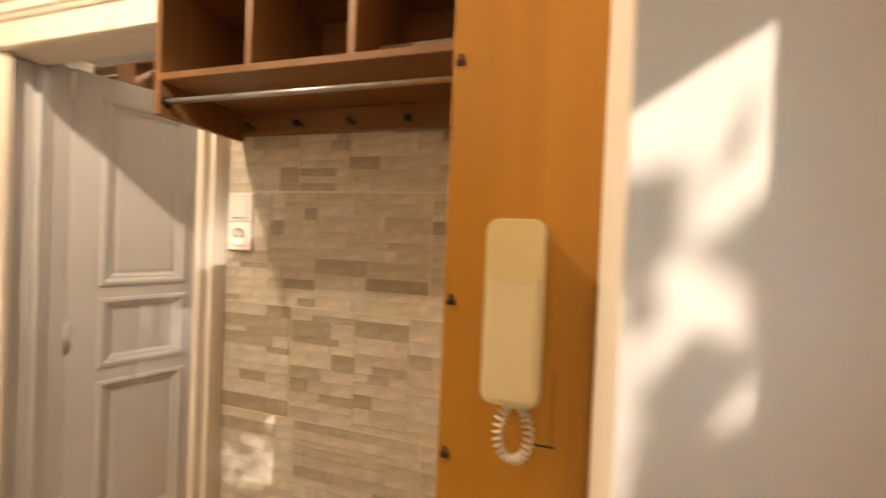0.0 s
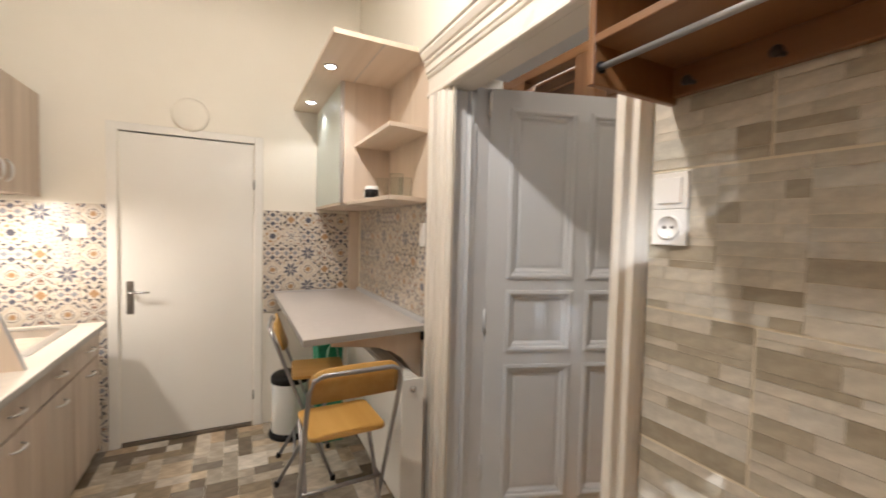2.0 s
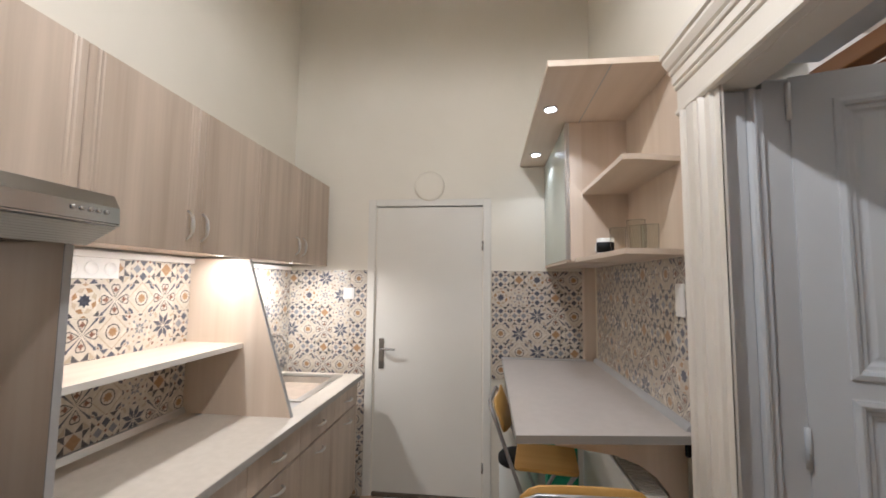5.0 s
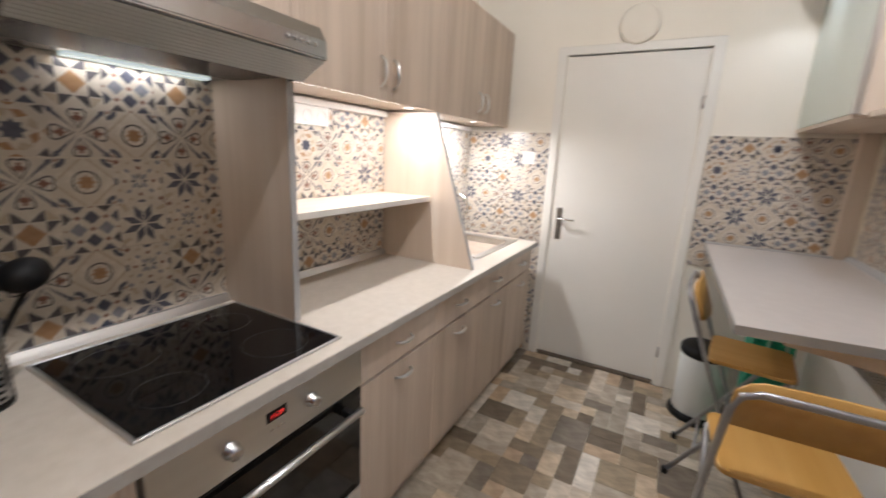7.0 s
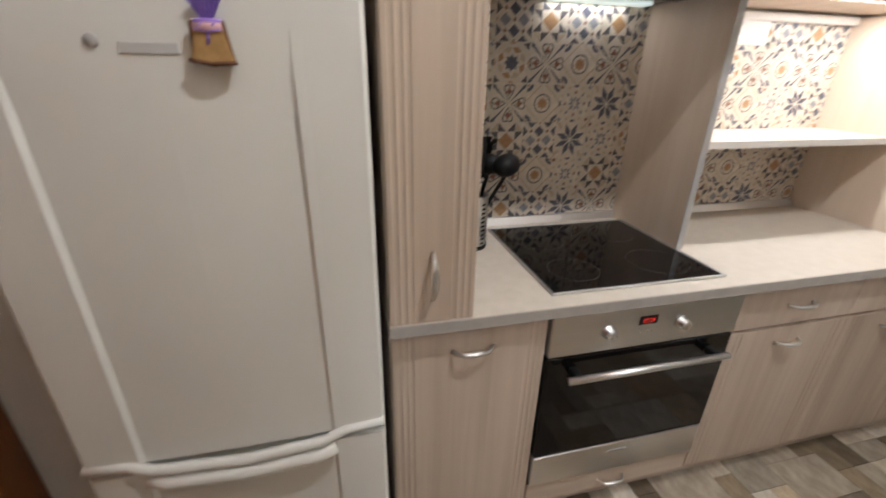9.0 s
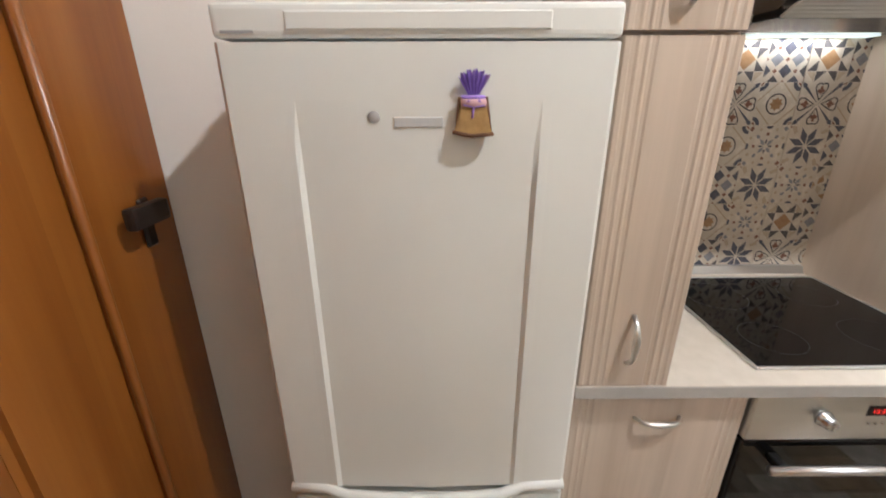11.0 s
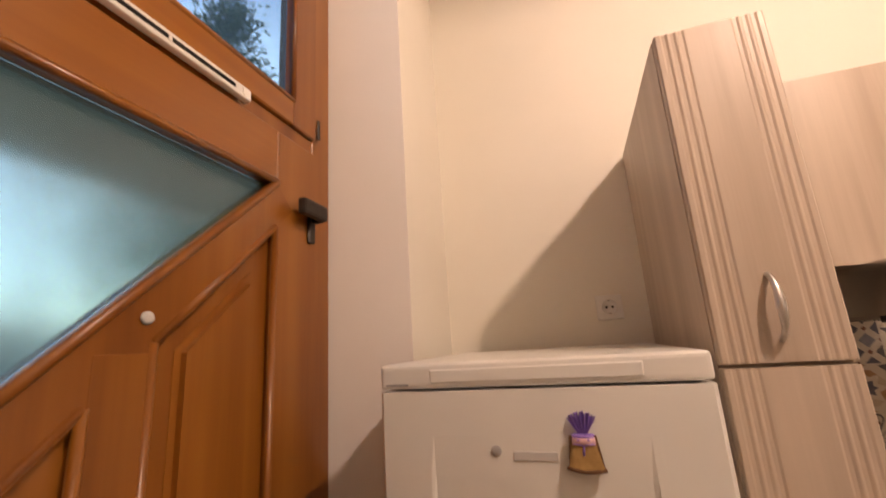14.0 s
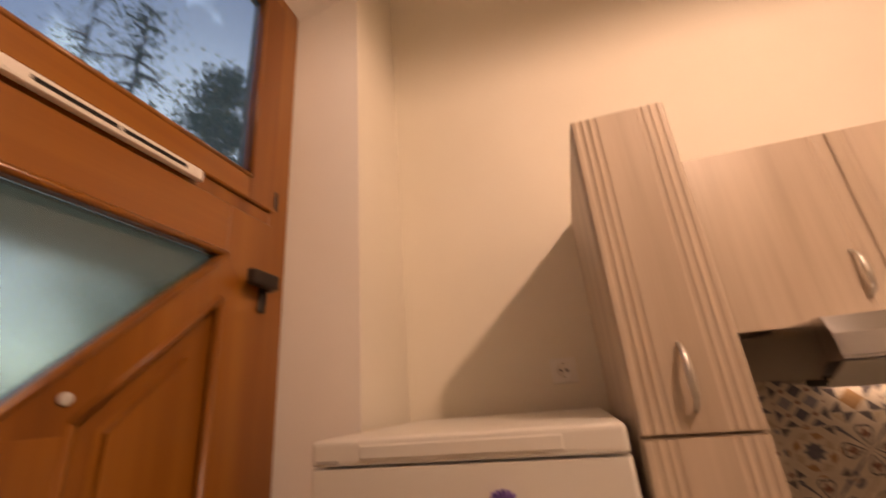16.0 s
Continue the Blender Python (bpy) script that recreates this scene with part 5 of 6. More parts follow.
def utensils():
    d = thing("utensil_holder", (-2.125, -0.56, 0.88), "slotted steel utensil holder on the worktop", "utensil holder")
    c = (-2.125, -0.56, 0.8795)
    bm = lathe(bmesh.new(), [(0.050, 0.0), (0.052, 0.003), (0.054, 0.180), (0.051, 0.180), (0.049, 0.006), (0.001, 0.005)], c, "z", 32)
    part("cup", bm, STEEL, d)
    part("base_ring", lathe(bmesh.new(), [(0.054, 0.0), (0.055, 0.012), (0.053, 0.014)], c, "z", 32), BLACK, d)
    for col in range(9):
        for row in range(10):
            a = radians(col * 40)
            x, y = c[0] + 0.0532 * math.cos(a), c[1] + 0.0532 * math.sin(a)
            bm = box(bmesh.new(), -0.0006, 0.0006, -0.008, 0.008, -0.003, 0.003)
            bmesh.ops.transform(bm, matrix=Matrix.Translation((x, y, c[2] + 0.024 + row * 0.0145)) @ Matrix.Rotation(a, 4, "Z"), verts=bm.verts)
            part("slot", bm, BLACK, d)
    tips = (((-2.163, -0.545), 0.245, "l"), ((-2.105, -0.585), 0.245, "t"), ((-2.140, -0.585), 0.265, "s"), ((-2.100, -0.545), 0.255, "s"), ((-2.130, -0.550), 0.275, "t"), ((-2.150, -0.575), 0.235, "l"), ((-2.118, -0.565), 0.230, "l"))
    for k, ((x, y), top, sort) in enumerate(tips):
        u = thing("kitchen_utensil", (x, y, 0.89), "black plastic cooking utensil standing in the steel holder", "utensil", "utensils in the holder")
        ex, ey = x + (x - c[0]) * 1.5, y + (y - c[1]) * 1.5
        z1 = 0.88 + top
        part("stem", tube(bmesh.new(), [(c[0] - (x - c[0]) * 0.5, c[1] - (y - c[1]) * 0.5, 0.892), (ex, ey, z1)], 0.006, 8), BLACK, u)
        bm = bmesh.new()
        if sort == "l":
            bmesh.ops.create_uvsphere(bm, u_segments=16, v_segments=10, radius=0.050)
            bmesh.ops.scale(bm, vec=(1, 0.8, 0.7), verts=bm.verts)
        else:
            box(bm, -0.043, 0.043, -0.005, 0.005, -0.062, 0.055, 0.003)
            bmesh.ops.bevel(bm, geom=[e for e in bm.edges if abs((e.verts[0].co - e.verts[1].co).y) > 0.001], offset=0.012, segments=2, affect="EDGES")
        for f in bm.faces:
            f.smooth = sort == "l"
        bmesh.ops.transform(bm, matrix=Matrix.Translation((ex, ey, z1 + 0.03)) @ Matrix.Rotation(radians(30 + 50 * k), 4, "Z") @ Matrix.Rotation(radians(12), 4, "Y"), verts=bm.verts)
        part("head", bm, BLACK, u)


utensils()


# ---- entrance door ----
def entrance_door():
    d = thing("door_3", (-0.86, 0.23, 0), "honey varnished pine entrance door with slanted frosted glass and a glazed transom", "door", kind="structure")
    XI = -0.880                                   # inner face
    bm = bmesh.new()
    for y0, y1, z0, z1 in ((-0.335, -0.245, 0, 3.20), (0.740, 0.800, 0, 3.20), (-0.245, 0.740, 3.125, 3.20), (-0.245, 0.740, 2.212, 2.262)):
        box(bm, XI, -0.81, y0, y1, z0, z1, 0.004)
    part("frame", bm, PINE, d)
    # leaf rails and stiles
    lf = XI - 0.012
    y0, y1, zt = -0.248, 0.742, 2.215
    leaf = part("door_leaf", B(lf, -0.830, y0, -0.082, 0.02, zt, 0.004), PINE, d)
    part("stile", B(lf, -0.830, 0.620, y1, 0.02, zt, 0.004), PINE, leaf)
    part("top_rail", B(lf - 0.001, -0.831, -0.082, 0.620, 2.068, zt, 0.004), PINEY, leaf)
    part("bottom_rail", B(lf - 0.001, -0.831, -0.082, 0.620, 0.02, 0.20, 0.004), PINEY, leaf)
    # slanted rail along the glass: from the upper corner by the latch down to the far stile
    a, b = Vector((-0.082, 2.068)), Vector((0.620, 1.392))
    dirv = (b - a).normalized()
    nrm = Vector((dirv.y, -dirv.x))              # away from the glass
    if nrm.y > 0:
        nrm = -nrm
    w = 0.085
    part("slanted_rail", prism(bmesh.new(), [tuple(a), tuple(b), tuple(b + nrm * w * 1.0 + Vector((0, -0.02))), tuple(a + nrm * w + Vector((-0.0, 0)))], "x", lf - 0.0015, -0.831), PINE, leaf)
    # glazing bead
    for p, q in (((-0.082, 2.068), (0.620, 2.068)), ((0.620, 2.068), (0.620, 1.392)), ((0.620, 1.392), (-0.082, 2.068))):
        part("glazing_bead", tube(bmesh.new(), [(lf - 0.001, *p), (lf - 0.001, *q)], 0.010, 8), PINE, leaf)
    g = part("glass_pane", prism(bmesh.new(), [(-0.078, 2.066), (0.618, 2.066), (0.618, 1.396)], "x", -0.862, -0.856), FROST, leaf, "frosted satin glass")
    g.visible_shadow = False
    # panels below the slanted rail
    m = part("mullion", B(lf - 0.002, -0.832, 0.205, 0.300, 0.20, 1.66, 0.004), PINE, leaf)
    e1 = a + nrm * w
    e2 = b + nrm * w

    def edge_z(y):
        u = (y - e1.x) / (e2.x - e1.x)
        return e1.y + u * (e2.y - e1.y)
    for ya, yb in ((-0.082, 0.205), (0.300, 0.620)):
        top_a, top_b = edge_z(ya), edge_z(yb)
        pts = [(ya, 0.20), (yb, 0.20), (yb, top_b + 0.03), (ya, min(2.06, top_a + 0.03))]
        part("panel", prism(bmesh.new(), pts, "x", -0.872, -0.852), PINE, leaf)
        s = 0.055
        pts = [(ya + s, 0.20 + s), (yb - s, 0.20 + s), (yb - s, edge_z(yb - s) - s * 1.2), (ya + s, edge_z(ya + s) - s * 1.2)]
        bm = prism(bmesh.new(), pts, "x", -0.888, -0.872)
        bmesh.ops.bevel(bm, geom=[e for e in bm.edges if abs(e.verts[0].co.x + 0.888) < 1e-5 and abs(e.verts[1].co.x + 0.888) < 1e-5], offset=0.014, segments=2, affect="EDGES")
        part("raised_field", bm, PINE, leaf)
        for p, q in (((ya, 0.20), (ya, edge_z(ya))), ((yb, 0.20), (yb, edge_z(yb))), ((ya, edge_z(ya)), (yb, edge_z(yb)))):
            part("moulding", tube(bmesh.new(), [(lf + 0.002, *p), (lf + 0.002, *q)], 0.009, 8), PINE, leaf)
    part("screw_cap", lathe(bmesh.new(), [(0.011, 0.0), (0.011, -0.004), (0.008, -0.006), (0.001, -0.006)], (lf - 0.002, 0.222, 1.714), "x", 20), PALEGREY, leaf, "grey screw cap")
    # latches
    for z in (2.000, 1.245):
        h = part("latch", B(lf - 0.010, lf, -0.236, -0.206, z - 0.065, z + 0.038, 0.004), DARKIRON, leaf, "dark bronze latch")
        part("latch_lever", B(lf - 0.044, lf - 0.010, -0.234, -0.208, z - 0.008, z + 0.032, 0.006), DARKIRON, h)
        part("latch_grip", B(lf - 0.052, lf - 0.028, -0.234, -0.128, z - 0.006, z + 0.038, 0.008, seg=2), DARKIRON, h)
    # transom sash
    t0, t1 = 2.262, 3.125
    tr = part("transom_sash", B(lf, -0.832, -0.246, -0.142, t0, t1, 0.004), PINE, d)
    part("stile", B(lf, -0.832, 0.604, 0.740, t0, t1, 0.004), PINE, tr)
    part("rail", B(lf - 0.001, -0.833, -0.142, 0.604, t0, 2.338, 0.004), PINEY, tr)
    part("rail", B(lf - 0.001, -0.833, -0.142, 0.604, 3.06, t1, 0.004), PINEY, tr)
    g = part("glass_pane", B(-0.862, -0.856, -0.140, 0.602, 2.340, 3.058), HAZY, tr, "clear transom glass")
    g.visible_shadow = False
    for p, q in (((-0.142, 2.338), (0.604, 2.338)), ((0.604, 2.338), (0.604, 3.06)), ((0.604, 3.06), (-0.142, 3.06)), ((-0.142, 3.06), (-0.142, 2.338))):
        part("glazing_bead", tube(bmesh.new(), [(lf + 0.002, *p), (lf + 0.002, *q)], 0.008, 8), PINE, tr)
    v = thing("trickle_vent", (lf, 0.245, 2.24), "white slotted trickle vent on the transom rail", "vent")
    part("housing", B(lf - 0.020, lf - 0.0005, 0.035, 0.455, 2.222, 2.252, 0.006, seg=2), WHITEPLASTIC, v)
    part("slot", B(lf - 0.0212, lf - 0.0195, 0.085, 0.395, 2.232, 2.241), BLACK, v)
    for y in (0.06, 0.243, 0.43):
        part("clip", B(lf - 0.022, lf - 0.0195, y - 0.004, y + 0.004, 2.228, 2.246, 0.001), WHITEPLASTIC, v)
    part("hinge", B(lf - 0.006, lf, -0.262, -0.250, 2.27, 2.335, 0.002), DARKIRON, d)


entrance_door()


# ---- outside ----
GROUNDM = mottled("courtyard_ground", (0.34, 0.33, 0.30), (0.42, 0.40, 0.36), 3, 0.9)
one("ground", B(-0.72, 900, -900, 900, -0.20, -0.14), GROUNDM, "grey courtyard ground outside the entrance", "ground", kind="structure")
one("awning", B(-0.80, -0.40, -0.75, 1.25, 2.115, 2.145), mottled("awning_board", (0.46, 0.37, 0.29), (0.52, 0.42, 0.33), 4, 0.8), "brown boarded awning over the entrance outside", "awning")


def tree(base, height, seed, low=0.30, high=0.85, limbs=16, leaves=80, reach=(0.16, 0.32), leaf=1.0, conifer=False):
    rng = random.Random(seed)
    d = thing("tree", base, "tall dark conifer in the courtyard outside" if conifer else "leafy tree added outside the entrance door to dapple the sunlight", "tree", "trees outside")
    bm = bmesh.new()
    x, y, z = base
    tube(bm, [(x, y, z), (x + 0.05, y, z + height * 0.3), (x - 0.04, y + 0.06, z + height * 0.6), (x, y, z + height * 0.9)], [0.14, 0.11, 0.07, 0.02], 10)
    tips = []
    for k in range(limbs):
        h0 = height * rng.uniform(low, high)
        a, r = rng.uniform(0, 6.28), height * rng.uniform(*reach)
        if conifer:
            r = height * reach[1] * (1.15 - (h0 / height - low) / (1 - low)) * rng.uniform(0.7, 1.1)
        tip = (x + r * math.cos(a), y + r * math.sin(a), z + h0 + r * (rng.uniform(-0.45, -0.1) if conifer else rng.uniform(0.2, 0.7)))
        tube(bm, [(x, y, z + h0), ((x + tip[0]) / 2, (y + tip[1]) / 2, (z + h0 + tip[2]) / 2 + 0.08), tip], [0.04, 0.025, 0.008], 6)
        tips.append(tip)
    part("trunk", bm, mottled("bark", (0.06, 0.045, 0.03), (0.1, 0.08, 0.06), 12, 0.9, depth=0.6), d)
    vs, fs = [], []
    for tip in tips:
        for _ in range(leaves):
            along = rng.random() ** 0.6 if conifer else 1.0
            c = Vector((x + (tip[0] - x) * along, y + (tip[1] - y) * along, tip[2] + (0.25 if conifer else 0) * (1 - along))) + Vector((rng.gauss(0, 0.30), rng.gauss(0, 0.30), rng.gauss(0, 0.24)))
            s = leaf * rng.uniform(0.025, 0.06)
            m = Euler((rng.uniform(0, 6), rng.uniform(0, 6), rng.uniform(0, 6))).to_matrix()
            i = len(vs)
            for p in ((-0.5, 0, 0), (0, -0.32, 0.06), (0.5, 0, 0), (0, 0.32, 0.06)):
                vs.append(tuple(c - Vector(base) + m @ (Vector(p) * s * 2)))
            fs.append((i, i + 1, i + 2, i + 3))
    me = bpy.data.meshes.new("crown")
    me.from_pydata(vs, [], fs)
    me.materials.append(mottled("leaves", (0.04, 0.09, 0.025), (0.08, 0.14, 0.04), 4, 0.6))
    o = new("crown", me)
    o.parent = d
    tagged(o, kind="stuff")


tree((9.8, -5.0, -0.14), 15.0, 3, 0.45, 0.97, 46, 20, (0.03, 0.10), 1.2, True)
tree((5.9, -4.0, -0.14), 11.0, 8, 0.62, 0.97, 44, 22, (0.03, 0.09), 1.0, True)
# low leafy tree added close to the door, its crown dapples the sun indoors
tree((0.85, -1.30, -0.14), 3.7, 17, 0.53, 0.74, 20, 115, (0.04, 0.17), 0.75)
# dense conifer added in the sun's path to keep sunlight out of the transom
tree((9.0, -9.1, -0.14), 14.5, 12, 0.70, 0.97, 60, 110, (0.03, 0.15), 1.8, True)


def house():
    d = thing("courtyard_house", (14, 2, -0.14), "pale plastered courtyard house across the yard", "house")
    part("wall", B(12, 13, -8, 12, -0.14, 2.7), PLASTER, d)
    part("roof", prism(bmesh.new(), [(11.6, 2.7), (16, 2.7), (16, 3.3)], "y", -8.3, 12.3), mottled("roof_tiles", (0.25, 0.1, 0.06), (0.32, 0.14, 0.08), 20, 0.8), d)
    for y in (-5, -2, 1, 4, 7, 10):
        w = part("window", B(11.96, 12.0, y - 0.6, y + 0.6, 1.0, 2.4), GLOSSWHITE, d)
        part("pane", B(11.955, 11.962, y - 0.5, y + 0.5, 1.1, 2.3), BLACKGLASS, w)


house()

# ceiling lamp
def ceiling_lamp():
    d = thing("ceiling_lamp", (-2.5, 0.62, H), "pendant lamp with an opaque cap and opal glass bowl", "lamp")
    c = (-2.5, 0.62, 0)
    part("cord", tube(bmesh.new(), [(c[0], c[1], H), (c[0], c[1], 3.04)], 0.004, 8), BLACK, d)
    part("cap", lathe(bmesh.new(), [(0.015, 3.05), (0.16, 3.00), (0.20, 2.950), (0.194, 2.952), (0.155, 2.992), (0.012, 3.038)], c, "z", 32), SKIRT, d)
    b = part("bowl", lathe(bmesh.new(), [(0.190, 2.954), (0.16, 2.90), (0.09, 2.86), (0.001, 2.85)], c, "z", 32), LAMPGLASS, d)
    b.visible_shadow = False
    r = thing("room_lamp", (-2.6, 3.4, RM[4]), "round ceiling lamp of the loft room", "lamp")
    q = part("bowl", lathe(bmesh.new(), [(0.16, RM[4]), (0.15, RM[4] - 0.06), (0.09, RM[4] - 0.10), (0.001, RM[4] - 0.11)], (-2.6, 3.4, 0), "z", 28), LAMPGLASS, r)
    q.visible_shadow = False


ceiling_lamp()


# ---- pieces: patterned tiles ----
T_DARK = mottled("glaze_slate", (0.075, 0.07, 0.075), (0.11, 0.10, 0.105), 30, 0.3, grain=200, depth=0.05)
TM = [T_BASE, T_BLUE, T_PALE, T_OCHRE, T_RUST, T_SAND, T_DARK]
S = 0.1275


def motif(kind):
    """One tile square, 1 x 1 in its plane, colours laid a hair above the glaze. Local x across, y up, z out."""
    bm = bmesh.new()
    g = 0.0035
    box(bm, -0.5 + g, 0.5 - g, -0.5 + g, 0.5 - g, -0.06, 0.0)
    lift = [0.003]

    def poly(pts, mi):
        f = bm.faces.new([bm.verts.new((x, y, lift[0])) for x, y in pts])
        if f.normal.z < 0:
            f.normal_update()
        f.normal_update()
        if f.normal.z < 0:
            f.normal_flip()
        f.material_index = mi

    def rot(pts, a):
        c, s = math.cos(a), math.sin(a)
        return [(x * c - y * s, x * s + y * c) for x, y in pts]

    def ring(r0, r1, mi, n=18):
        for k in range(n):
            a, b = 2 * math.pi * k / n, 2 * math.pi * (k + 1) / n
            poly([(r0 * math.cos(a), r0 * math.sin(a)), (r1 * math.cos(a), r1 * math.sin(a)), (r1 * math.cos(b), r1 * math.sin(b)), (r0 * math.cos(b), r0 * math.sin(b))], mi)
    def arc_band(cx, cy, r0, r1, a0, a1, mi, n=8):
        p = [(math.cos(a0 + (a1 - a0) * k / n), math.sin(a0 + (a1 - a0) * k / n)) for k in range(n + 1)]
        for (c0, s0), (c1, s1) in zip(p, p[1:]):
            poly([(cx + r0 * c0, cy + r0 * s0), (cx + r1 * c0, cy + r1 * s0), (cx + r1 * c1, cy + r1 * s1), (cx + r0 * c1, cy + r0 * s1)], mi)

    def corners(mi, r0, r1):
        """A quarter ring in each corner."""
        for k, (cx, cy) in enumerate(((0.49, 0.49), (-0.49, 0.49), (-0.49, -0.49), (0.49, -0.49))):
            a = math.pi * (1 + k / 2)
            arc_band(cx, cy, r0, r1, a, a + math.pi / 2, mi, 6)
    q = math.pi / 4
    if kind == "star":
        for k in range(8):
            a = [(0.040, q / 2), (0.265, 0.07), (0.485, q / 2), (0.265, q - 0.07)]
            poly([(r * math.cos(k * q + w), r * math.sin(k * q + w)) for r, w in a], 1)
        for k in range(4):
            poly(rot([(0.345, 0.285), (0.49, 0.34), (0.49, 0.44), (0.44, 0.44), (0.285, 0.345)], k * 2 * q), 5)
            poly(rot([(0.455, 0.455), (0.49, 0.455), (0.49, 0.49), (0.455, 0.49)], k * 2 * q), 4)
    elif kind == "diamond":
        poly([(0.235, 0), (0, 0.235), (-0.235, 0), (0, -0.235)], 3)
        for k in range(4):
            poly(rot([(0.255, 0.012), (0.49, 0.25), (0.255, 0.25)], k * 2 * q), 6)
            poly(rot([(0.255, -0.012), (0.255, -0.25), (0.49, -0.25)], k * 2 * q), 6)
            poly(rot([(0.27, 0.27), (0.49, 0.27), (0.27, 0.49)], k * 2 * q), 5)
    elif kind == "circle":
        ring(0.215, 0.250, 6, 24)
        for k in range(8):
            poly(rot([(0.0, 0.0), (0.105, -0.0435), (0.165, 0.0), (0.105, 0.0435)], k * q), 3)
        for k in range(4):
            poly(rot([(0.49, 0.03), (0.49, 0.085), (0.085, 0.49), (0.03, 0.49)], k * 2 * q), 5)
        corners(1, 0.105, 0.195)
        corners(4, 0.035, 0.075)
    elif kind == "cross":
        for k in range(4):
            poly(rot([(0.0, 0.0), (0.40, 0.355), (0.41, 0.41), (0.355, 0.40)], k * 2 * q), 1)
            # outlined heart with a trefoil
            h = [(0.475, 0.0), (0.49, 0.06), (0.475, 0.125), (0.42, 0.16), (0.35, 0.155), (0.24, 0.10), (0.075, 0.0)]
            g = [(0.435, 0.0), (0.455, 0.062), (0.445, 0.10), (0.41, 0.125), (0.355, 0.122), (0.255, 0.072), (0.12, 0.0)]
            for sy in (1, -1):
                for (a, b), (c, d) in zip(zip(h, h[1:]), zip(g, g[1:])):
                    poly(rot([(a[0], sy * a[1]), (b[0], sy * b[1]), (d[0], sy * d[1]), (c[0], sy * c[1])], k * 2 * q), 6)
            poly(rot([(0.20, 0.0), (0.25, 0.022), (0.27, 0.075), (0.33, 0.085), (0.35, 0.03), (0.40, 0.035), (0.415, 0.0), (0.40, -0.035), (0.35, -0.03), (0.33, -0.085), (0.27, -0.075), (0.25, -0.022)], k * 2 * q), 4)
            poly(rot([(0.40, 0.47), (0.36, 0.43), (0.43, 0.36), (0.47, 0.40), (0.49, 0.49)], k * 2 * q), 1)
            poly(rot([(0.27, 0.31), (0.31, 0.27), (0.335, 0.34), (0.34, 0.335)], k * 2 * q), 1)
    elif kind == "lattice":
        for k in range(4):
            poly(rot([(0.095, 0.0), (0.25, 0.155), (0.405, 0.0), (0.25, -0.155)], k * 2 * q), 1 if k % 2 else 2)
            poly(rot([(0.25, 0.195), (0.305, 0.25), (0.25, 0.305), (0.195, 0.25)], k * 2 * q), 4)
            poly(rot([(0.345, 0.25), (0.49, 0.105), (0.49, 0.395)], k * 2 * q), 1)
            poly(rot([(0.25, 0.345), (0.395, 0.49), (0.105, 0.49)], k * 2 * q), 6)
            poly(rot([(0.445, 0.0), (0.49, 0.045), (0.49, -0.045)], k * 2 * q), 4)
        poly([(0.055, 0), (0, 0.055), (-0.055, 0), (0, -0.055)], 4)
    elif kind == "lace":
        for k in range(4):
            poly(rot([(0.025, 0.025), (0.13, 0.06), (0.165, 0.165), (0.06, 0.13)], k * 2 * q), 2)
            poly(rot([(0.05, 0.0), (0.12, 0.03), (0.19, 0.0), (0.12, -0.03)], k * 2 * q), 1)
            poly(rot([(0.265, -0.035), (0.335, -0.035), (0.335, 0.035), (0.265, 0.035)], k * 2 * q), 4)
            poly(rot([(0.215, 0.175), (0.275, 0.215), (0.275, 0.275), (0.215, 0.275), (0.175, 0.215)], k * 2 * q), 2)
            poly(rot([(0.405, 0.15), (0.455, 0.20), (0.405, 0.25), (0.355, 0.20)], k * 2 * q), 5)
            poly(rot([(0.15, 0.405), (0.20, 0.455), (0.25, 0.405), (0.20, 0.355)], k * 2 * q), 5)
            poly(rot([(0.43, -0.05), (0.49, -0.09), (0.49, 0.09), (0.43, 0.05)], k * 2 * q), 1)
            poly(rot([(0.36, 0.43), (0.43, 0.36), (0.49, 0.42), (0.42, 0.49)], k * 2 * q), 4 if k % 2 else 2)
    else:
        for k in range(8):
            poly(rot([(0.085, -0.085), (0.215, 0.0), (0.085, 0.085), (0.0, 0.0)], k * q), 1)
            poly(rot([(0.24, 0.0), (0.345, -0.135), (0.40, 0.0), (0.345, 0.135)], k * q + q / 2), 3 if k % 2 else 5)
        for k in range(4):
            poly(rot([(0.30, 0.46), (0.46, 0.30), (0.49, 0.49)], k * 2 * q), 6)
            poly(rot([(0.43, 0.0), (0.49, 0.11), (0.49, -0.11)], k * 2 * q), 3)
    me = bpy.data.meshes.new("tile")
    bmesh.ops.scale(bm, vec=(S, S, S), verts=bm.verts)
    bm.to_mesh(me)
    bm.free()
    for m in TM:
        me.materials.append(m)
    return me


KINDS = {k: motif(n) for k, n in zip("ABCDEFG", ("star", "diamond", "circle", "lattice", "cross", "lace", "bloom"))}
# the motifs of the printed tiles, top row first
SHEET = ["CADBDBD", "EFGECEC", "BGECFAD", "FDBDAFG", "DAECFBD", "ACBDAEC"]


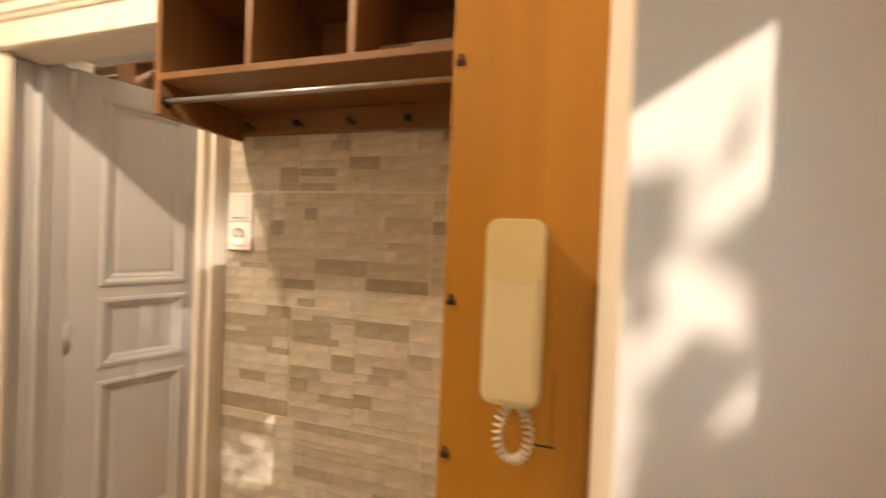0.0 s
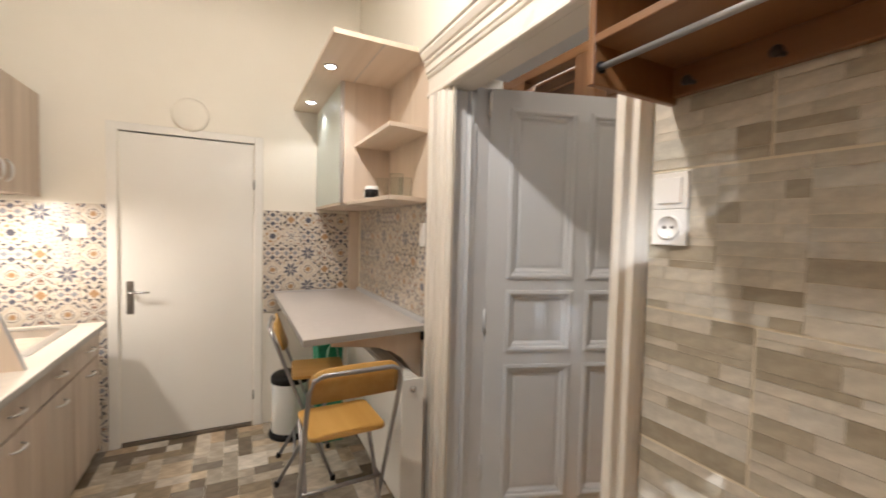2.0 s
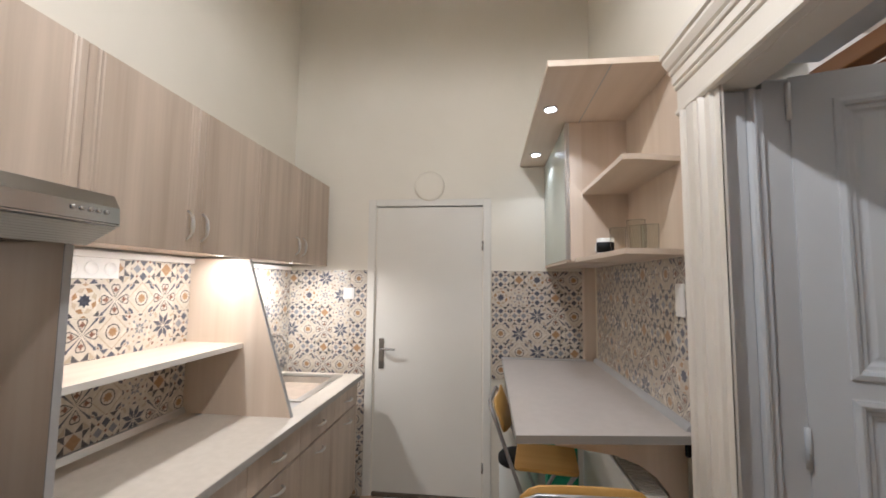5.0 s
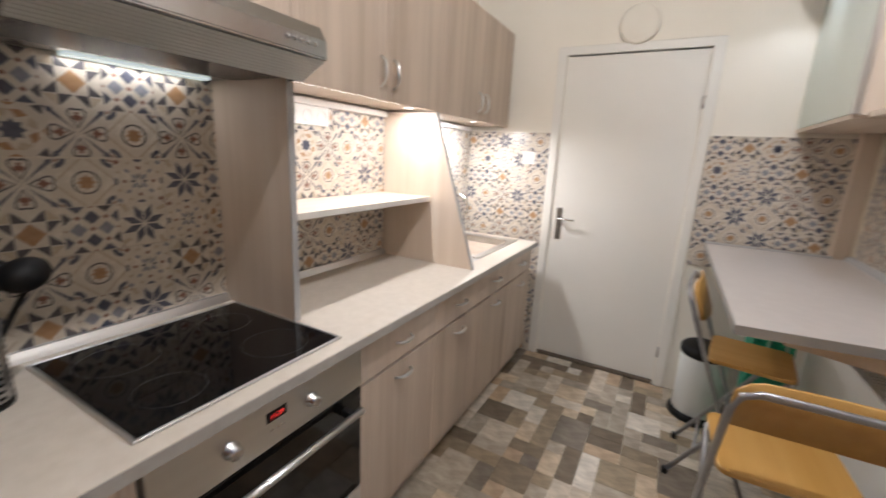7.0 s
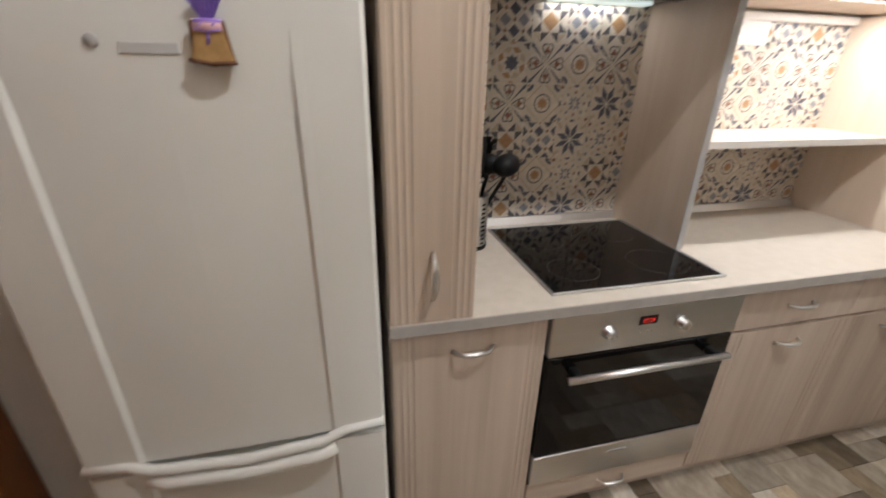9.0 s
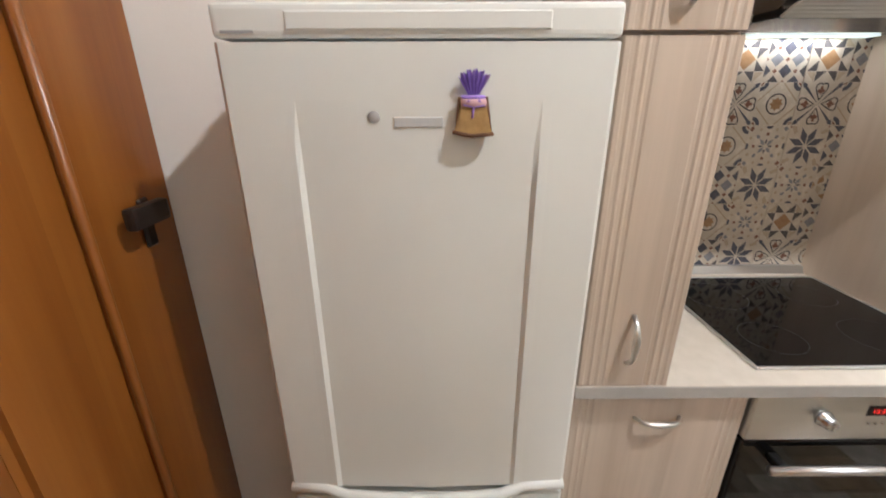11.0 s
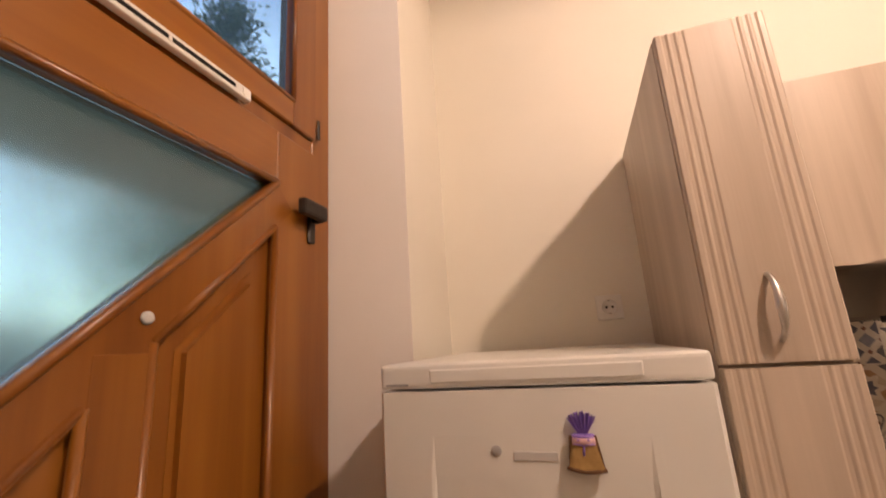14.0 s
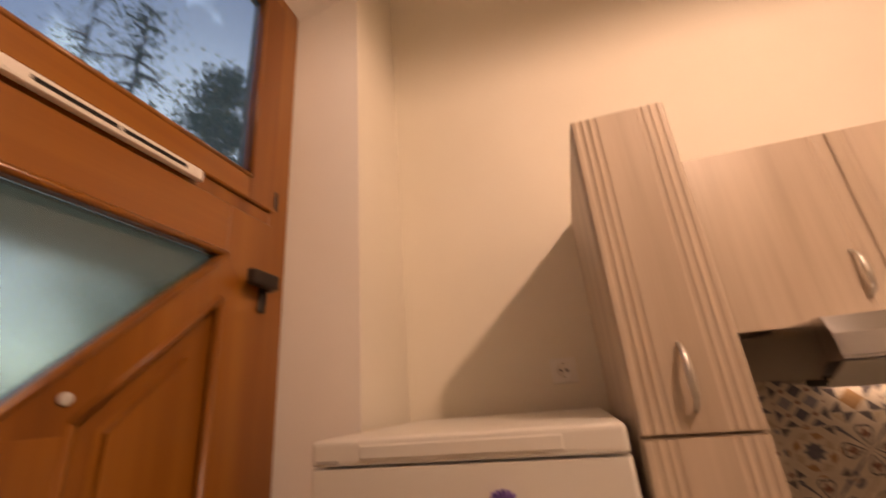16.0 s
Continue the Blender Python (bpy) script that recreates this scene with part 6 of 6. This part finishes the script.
def tile_field(parent, origin, right, out, cols, rows, phase, keep):
    """Square tiles on a wall: origin is the upper corner, right runs along the wall; keep says which centres stay."""
    r, o = Vector(right), Vector(out)
    m = Matrix((r, Vector((0, 0, 1)), o)).transposed().to_4x4()
    for j in range(rows):
        for i in range(cols):
            # printed tiles of four by two motifs, with joints between them
            c = Vector(origin) + r * ((i + 0.5) * S + (1.5 - (i + 3) % 4) * 0.0006) + Vector((0, 0, -(j + 0.5) * S + (j % 2 - 0.5) * 0.0008))
            if not keep(c):
                continue
            row = SHEET[(j + phase[1]) % len(SHEET)]
            t = new("tile", KINDS[row[(i + phase[0]) % len(row)]])
            t.parent = parent
            t.matrix_local = Matrix.Translation(c) @ m


def grout_sheet(name, b, label):
    return one(name, B(*b), GROUT, label, "tiles", kind="structure")


sp = grout_sheet("backsplash_south", (XW, -2.004, YS, -0.7515, 0.879, 1.640), "patterned cement-look tiles in blue, ochre and ivory")
tile_field(sp, (-1.984, -0.7465, 1.640), (-1, 0, 0), (0, 1, 0), 22, 6, (0, 0), lambda c: XW + 0.05 < c.x < -2.05)
sw = grout_sheet("backsplash_west", (XW, XW + 0.006, -0.7515, -0.152, 0.0, 1.616), "patterned tiles beside the white door")
tile_field(sw, (XW + 0.011, -0.152, 1.616), (0, -1, 0), (1, 0, 0), 5, 13, (3, 2), lambda c: c.z > 0.82 or c.y > -0.28)
sn = grout_sheet("backsplash_corner", (XW, XW + 0.006, 0.772, 1.405, 0.855, 1.618), "patterned tiles behind the table end")
tile_field(sn, (XW + 0.011, 0.776, 1.618), (0, 1, 0), (1, 0, 0), 5, 6, (6, 2), lambda c: True)
st = grout_sheet("backsplash_table", (XW + 0.08, -3.394, 1.4785, YN, 1.010, 1.640), "patterned tiles above the bar table")
tile_field(st, (-3.398, 1.4735, 1.640), (-1, 0, 0), (0, -1, 0), 11, 5, (2, 4), lambda c: c.x > XW + 0.1)

# ---- pieces: stone-print wall strips ----
stone = one("stone_wall", B(-2.162, -1.300, 1.5094, 1.524, 0.0, 2.15), GROUT, "beige and grey split-stone tiles with pale joints", "tiles", kind="structure")
rng = random.Random(21)
shared = {}


def slab(w, h, d):
    """A thin block with slightly chamfered face, shared between blocks of one size."""
    key = (w, h, d)
    if key not in shared:
        bm = bmesh.new()
        c = 0.0003
        lo = [bm.verts.new(p) for p in ((-w / 2, 0, -h / 2), (w / 2, 0, -h / 2), (w / 2, 0, h / 2), (-w / 2, 0, h / 2))]
        hi = [bm.verts.new((v.co.x - math.copysign(c, v.co.x), -d, v.co.z - math.copysign(c, v.co.z))) for v in lo]
        bm.faces.new(hi)
        for i in range(4):
            bm.faces.new((lo[i], lo[(i + 1) % 4], hi[(i + 1) % 4], hi[i]))
        bmesh.ops.recalc_face_normals(bm, faces=bm.faces)
        me = bpy.data.meshes.new("stone_strip")
        bm.to_mesh(me)
        bm.free()
        me.materials.append(STONE)
        shared[key] = me
    return shared[key]


# tile courses of the wall, split at the vertical joints; each tile is laid out in strips
COURSES = [(0.002, 0.320, -1.50), (0.325, 0.652, -1.92), (0.657, 0.986, -1.50), (0.991, 1.316, -1.915), (1.321, 1.650, -1.492), (1.655, 1.984, -1.905), (1.989, 2.148, -1.5)]
for z0, z1, joint in COURSES:
    low = z1 < 0.7
    for xa, xb in ((-2.160, joint - 0.0022), (joint + 0.0022, -1.302)):
        # blocks side by side, each built of layers with heights and breaks of its own
        xc = xa
        while xc < xb - 0.002:
            bw = rng.choice((0.16, 0.21, 0.27, 0.34)) * (1.6 if low else 1)
            if xc + bw > xb - 0.13:
                bw = xb - xc
            z = z0
            while z < z1 - 0.004:
                h = rng.choice((0.018, 0.024, 0.030, 0.036, 0.046)) * (1.9 if low else 1)
                if z + h > z1 - 0.016:
                    h = z1 - z
                cuts = [0, 1]
                if bw > 0.15 and not low:
                    cuts = rng.choice(([0, 1], [0, 0.35, 1], [0, 0.62, 1], [0, 0.48, 1], [0, 0.75, 1], [0, 0.28, 0.66, 1]))
                for c0, c1 in zip(cuts, cuts[1:]):
                    w = (c1 - c0) * bw
                    t = new("stone_strip", slab(round(w - 0.0005, 4), round(h - 0.0005, 4), rng.choice((0.0056, 0.0060, 0.0063, 0.0068))))
                    t.parent = stone
                    t.location = (xc + c0 * bw + w / 2, 1.514, z + h / 2)
                z += h
            xc += bw

# ---- pieces: patchwork floor ----
rng = random.Random(4)
CELL = 0.085
nx, ny = 46, 28
used = [[False] * ny for _ in range(nx)]
fshared = {}
for j in range(ny):
    for i in range(nx):
        if used[i][j]:
            continue
        opts = [(1, 1), (2, 1), (1, 2), (2, 2), (3, 1), (2, 1), (1, 2), (3, 2)]
        rng.shuffle(opts)
        for a, b in opts + [(1, 1)]:
            if i + a <= nx and j + b <= ny and not any(used[i + p][j + q] for p in range(a) for q in range(b)):
                break
        for p in range(a):
            for q in range(b):
                used[i + p][j + q] = True
        x0, y0 = XW + 0.004 + i * CELL, YS + 0.004 + j * CELL
        x1, y1 = x0 + a * CELL, y0 + b * CELL
        if x0 > -0.85 or (y1 < -0.23 and x1 < -1.2):
            continue
        w, h = a * CELL - 0.0016, b * CELL - 0.0016
        if (a, b) not in fshared:
            bm = bmesh.new()
            c = 0.0012
            box(bm, -w / 2, w / 2, -h / 2, h / 2, -0.004, 0.0)
            me = bpy.data.meshes.new("floor_piece")
            bm.to_mesh(me)
            bm.free()
            me.materials.append(FLOOR)
            fshared[(a, b)] = me
        t = new("floor_piece", fshared[(a, b)])
        t.parent = floor
        t.location = ((x0 + x1) / 2, (y0 + y1) / 2, 0.0)
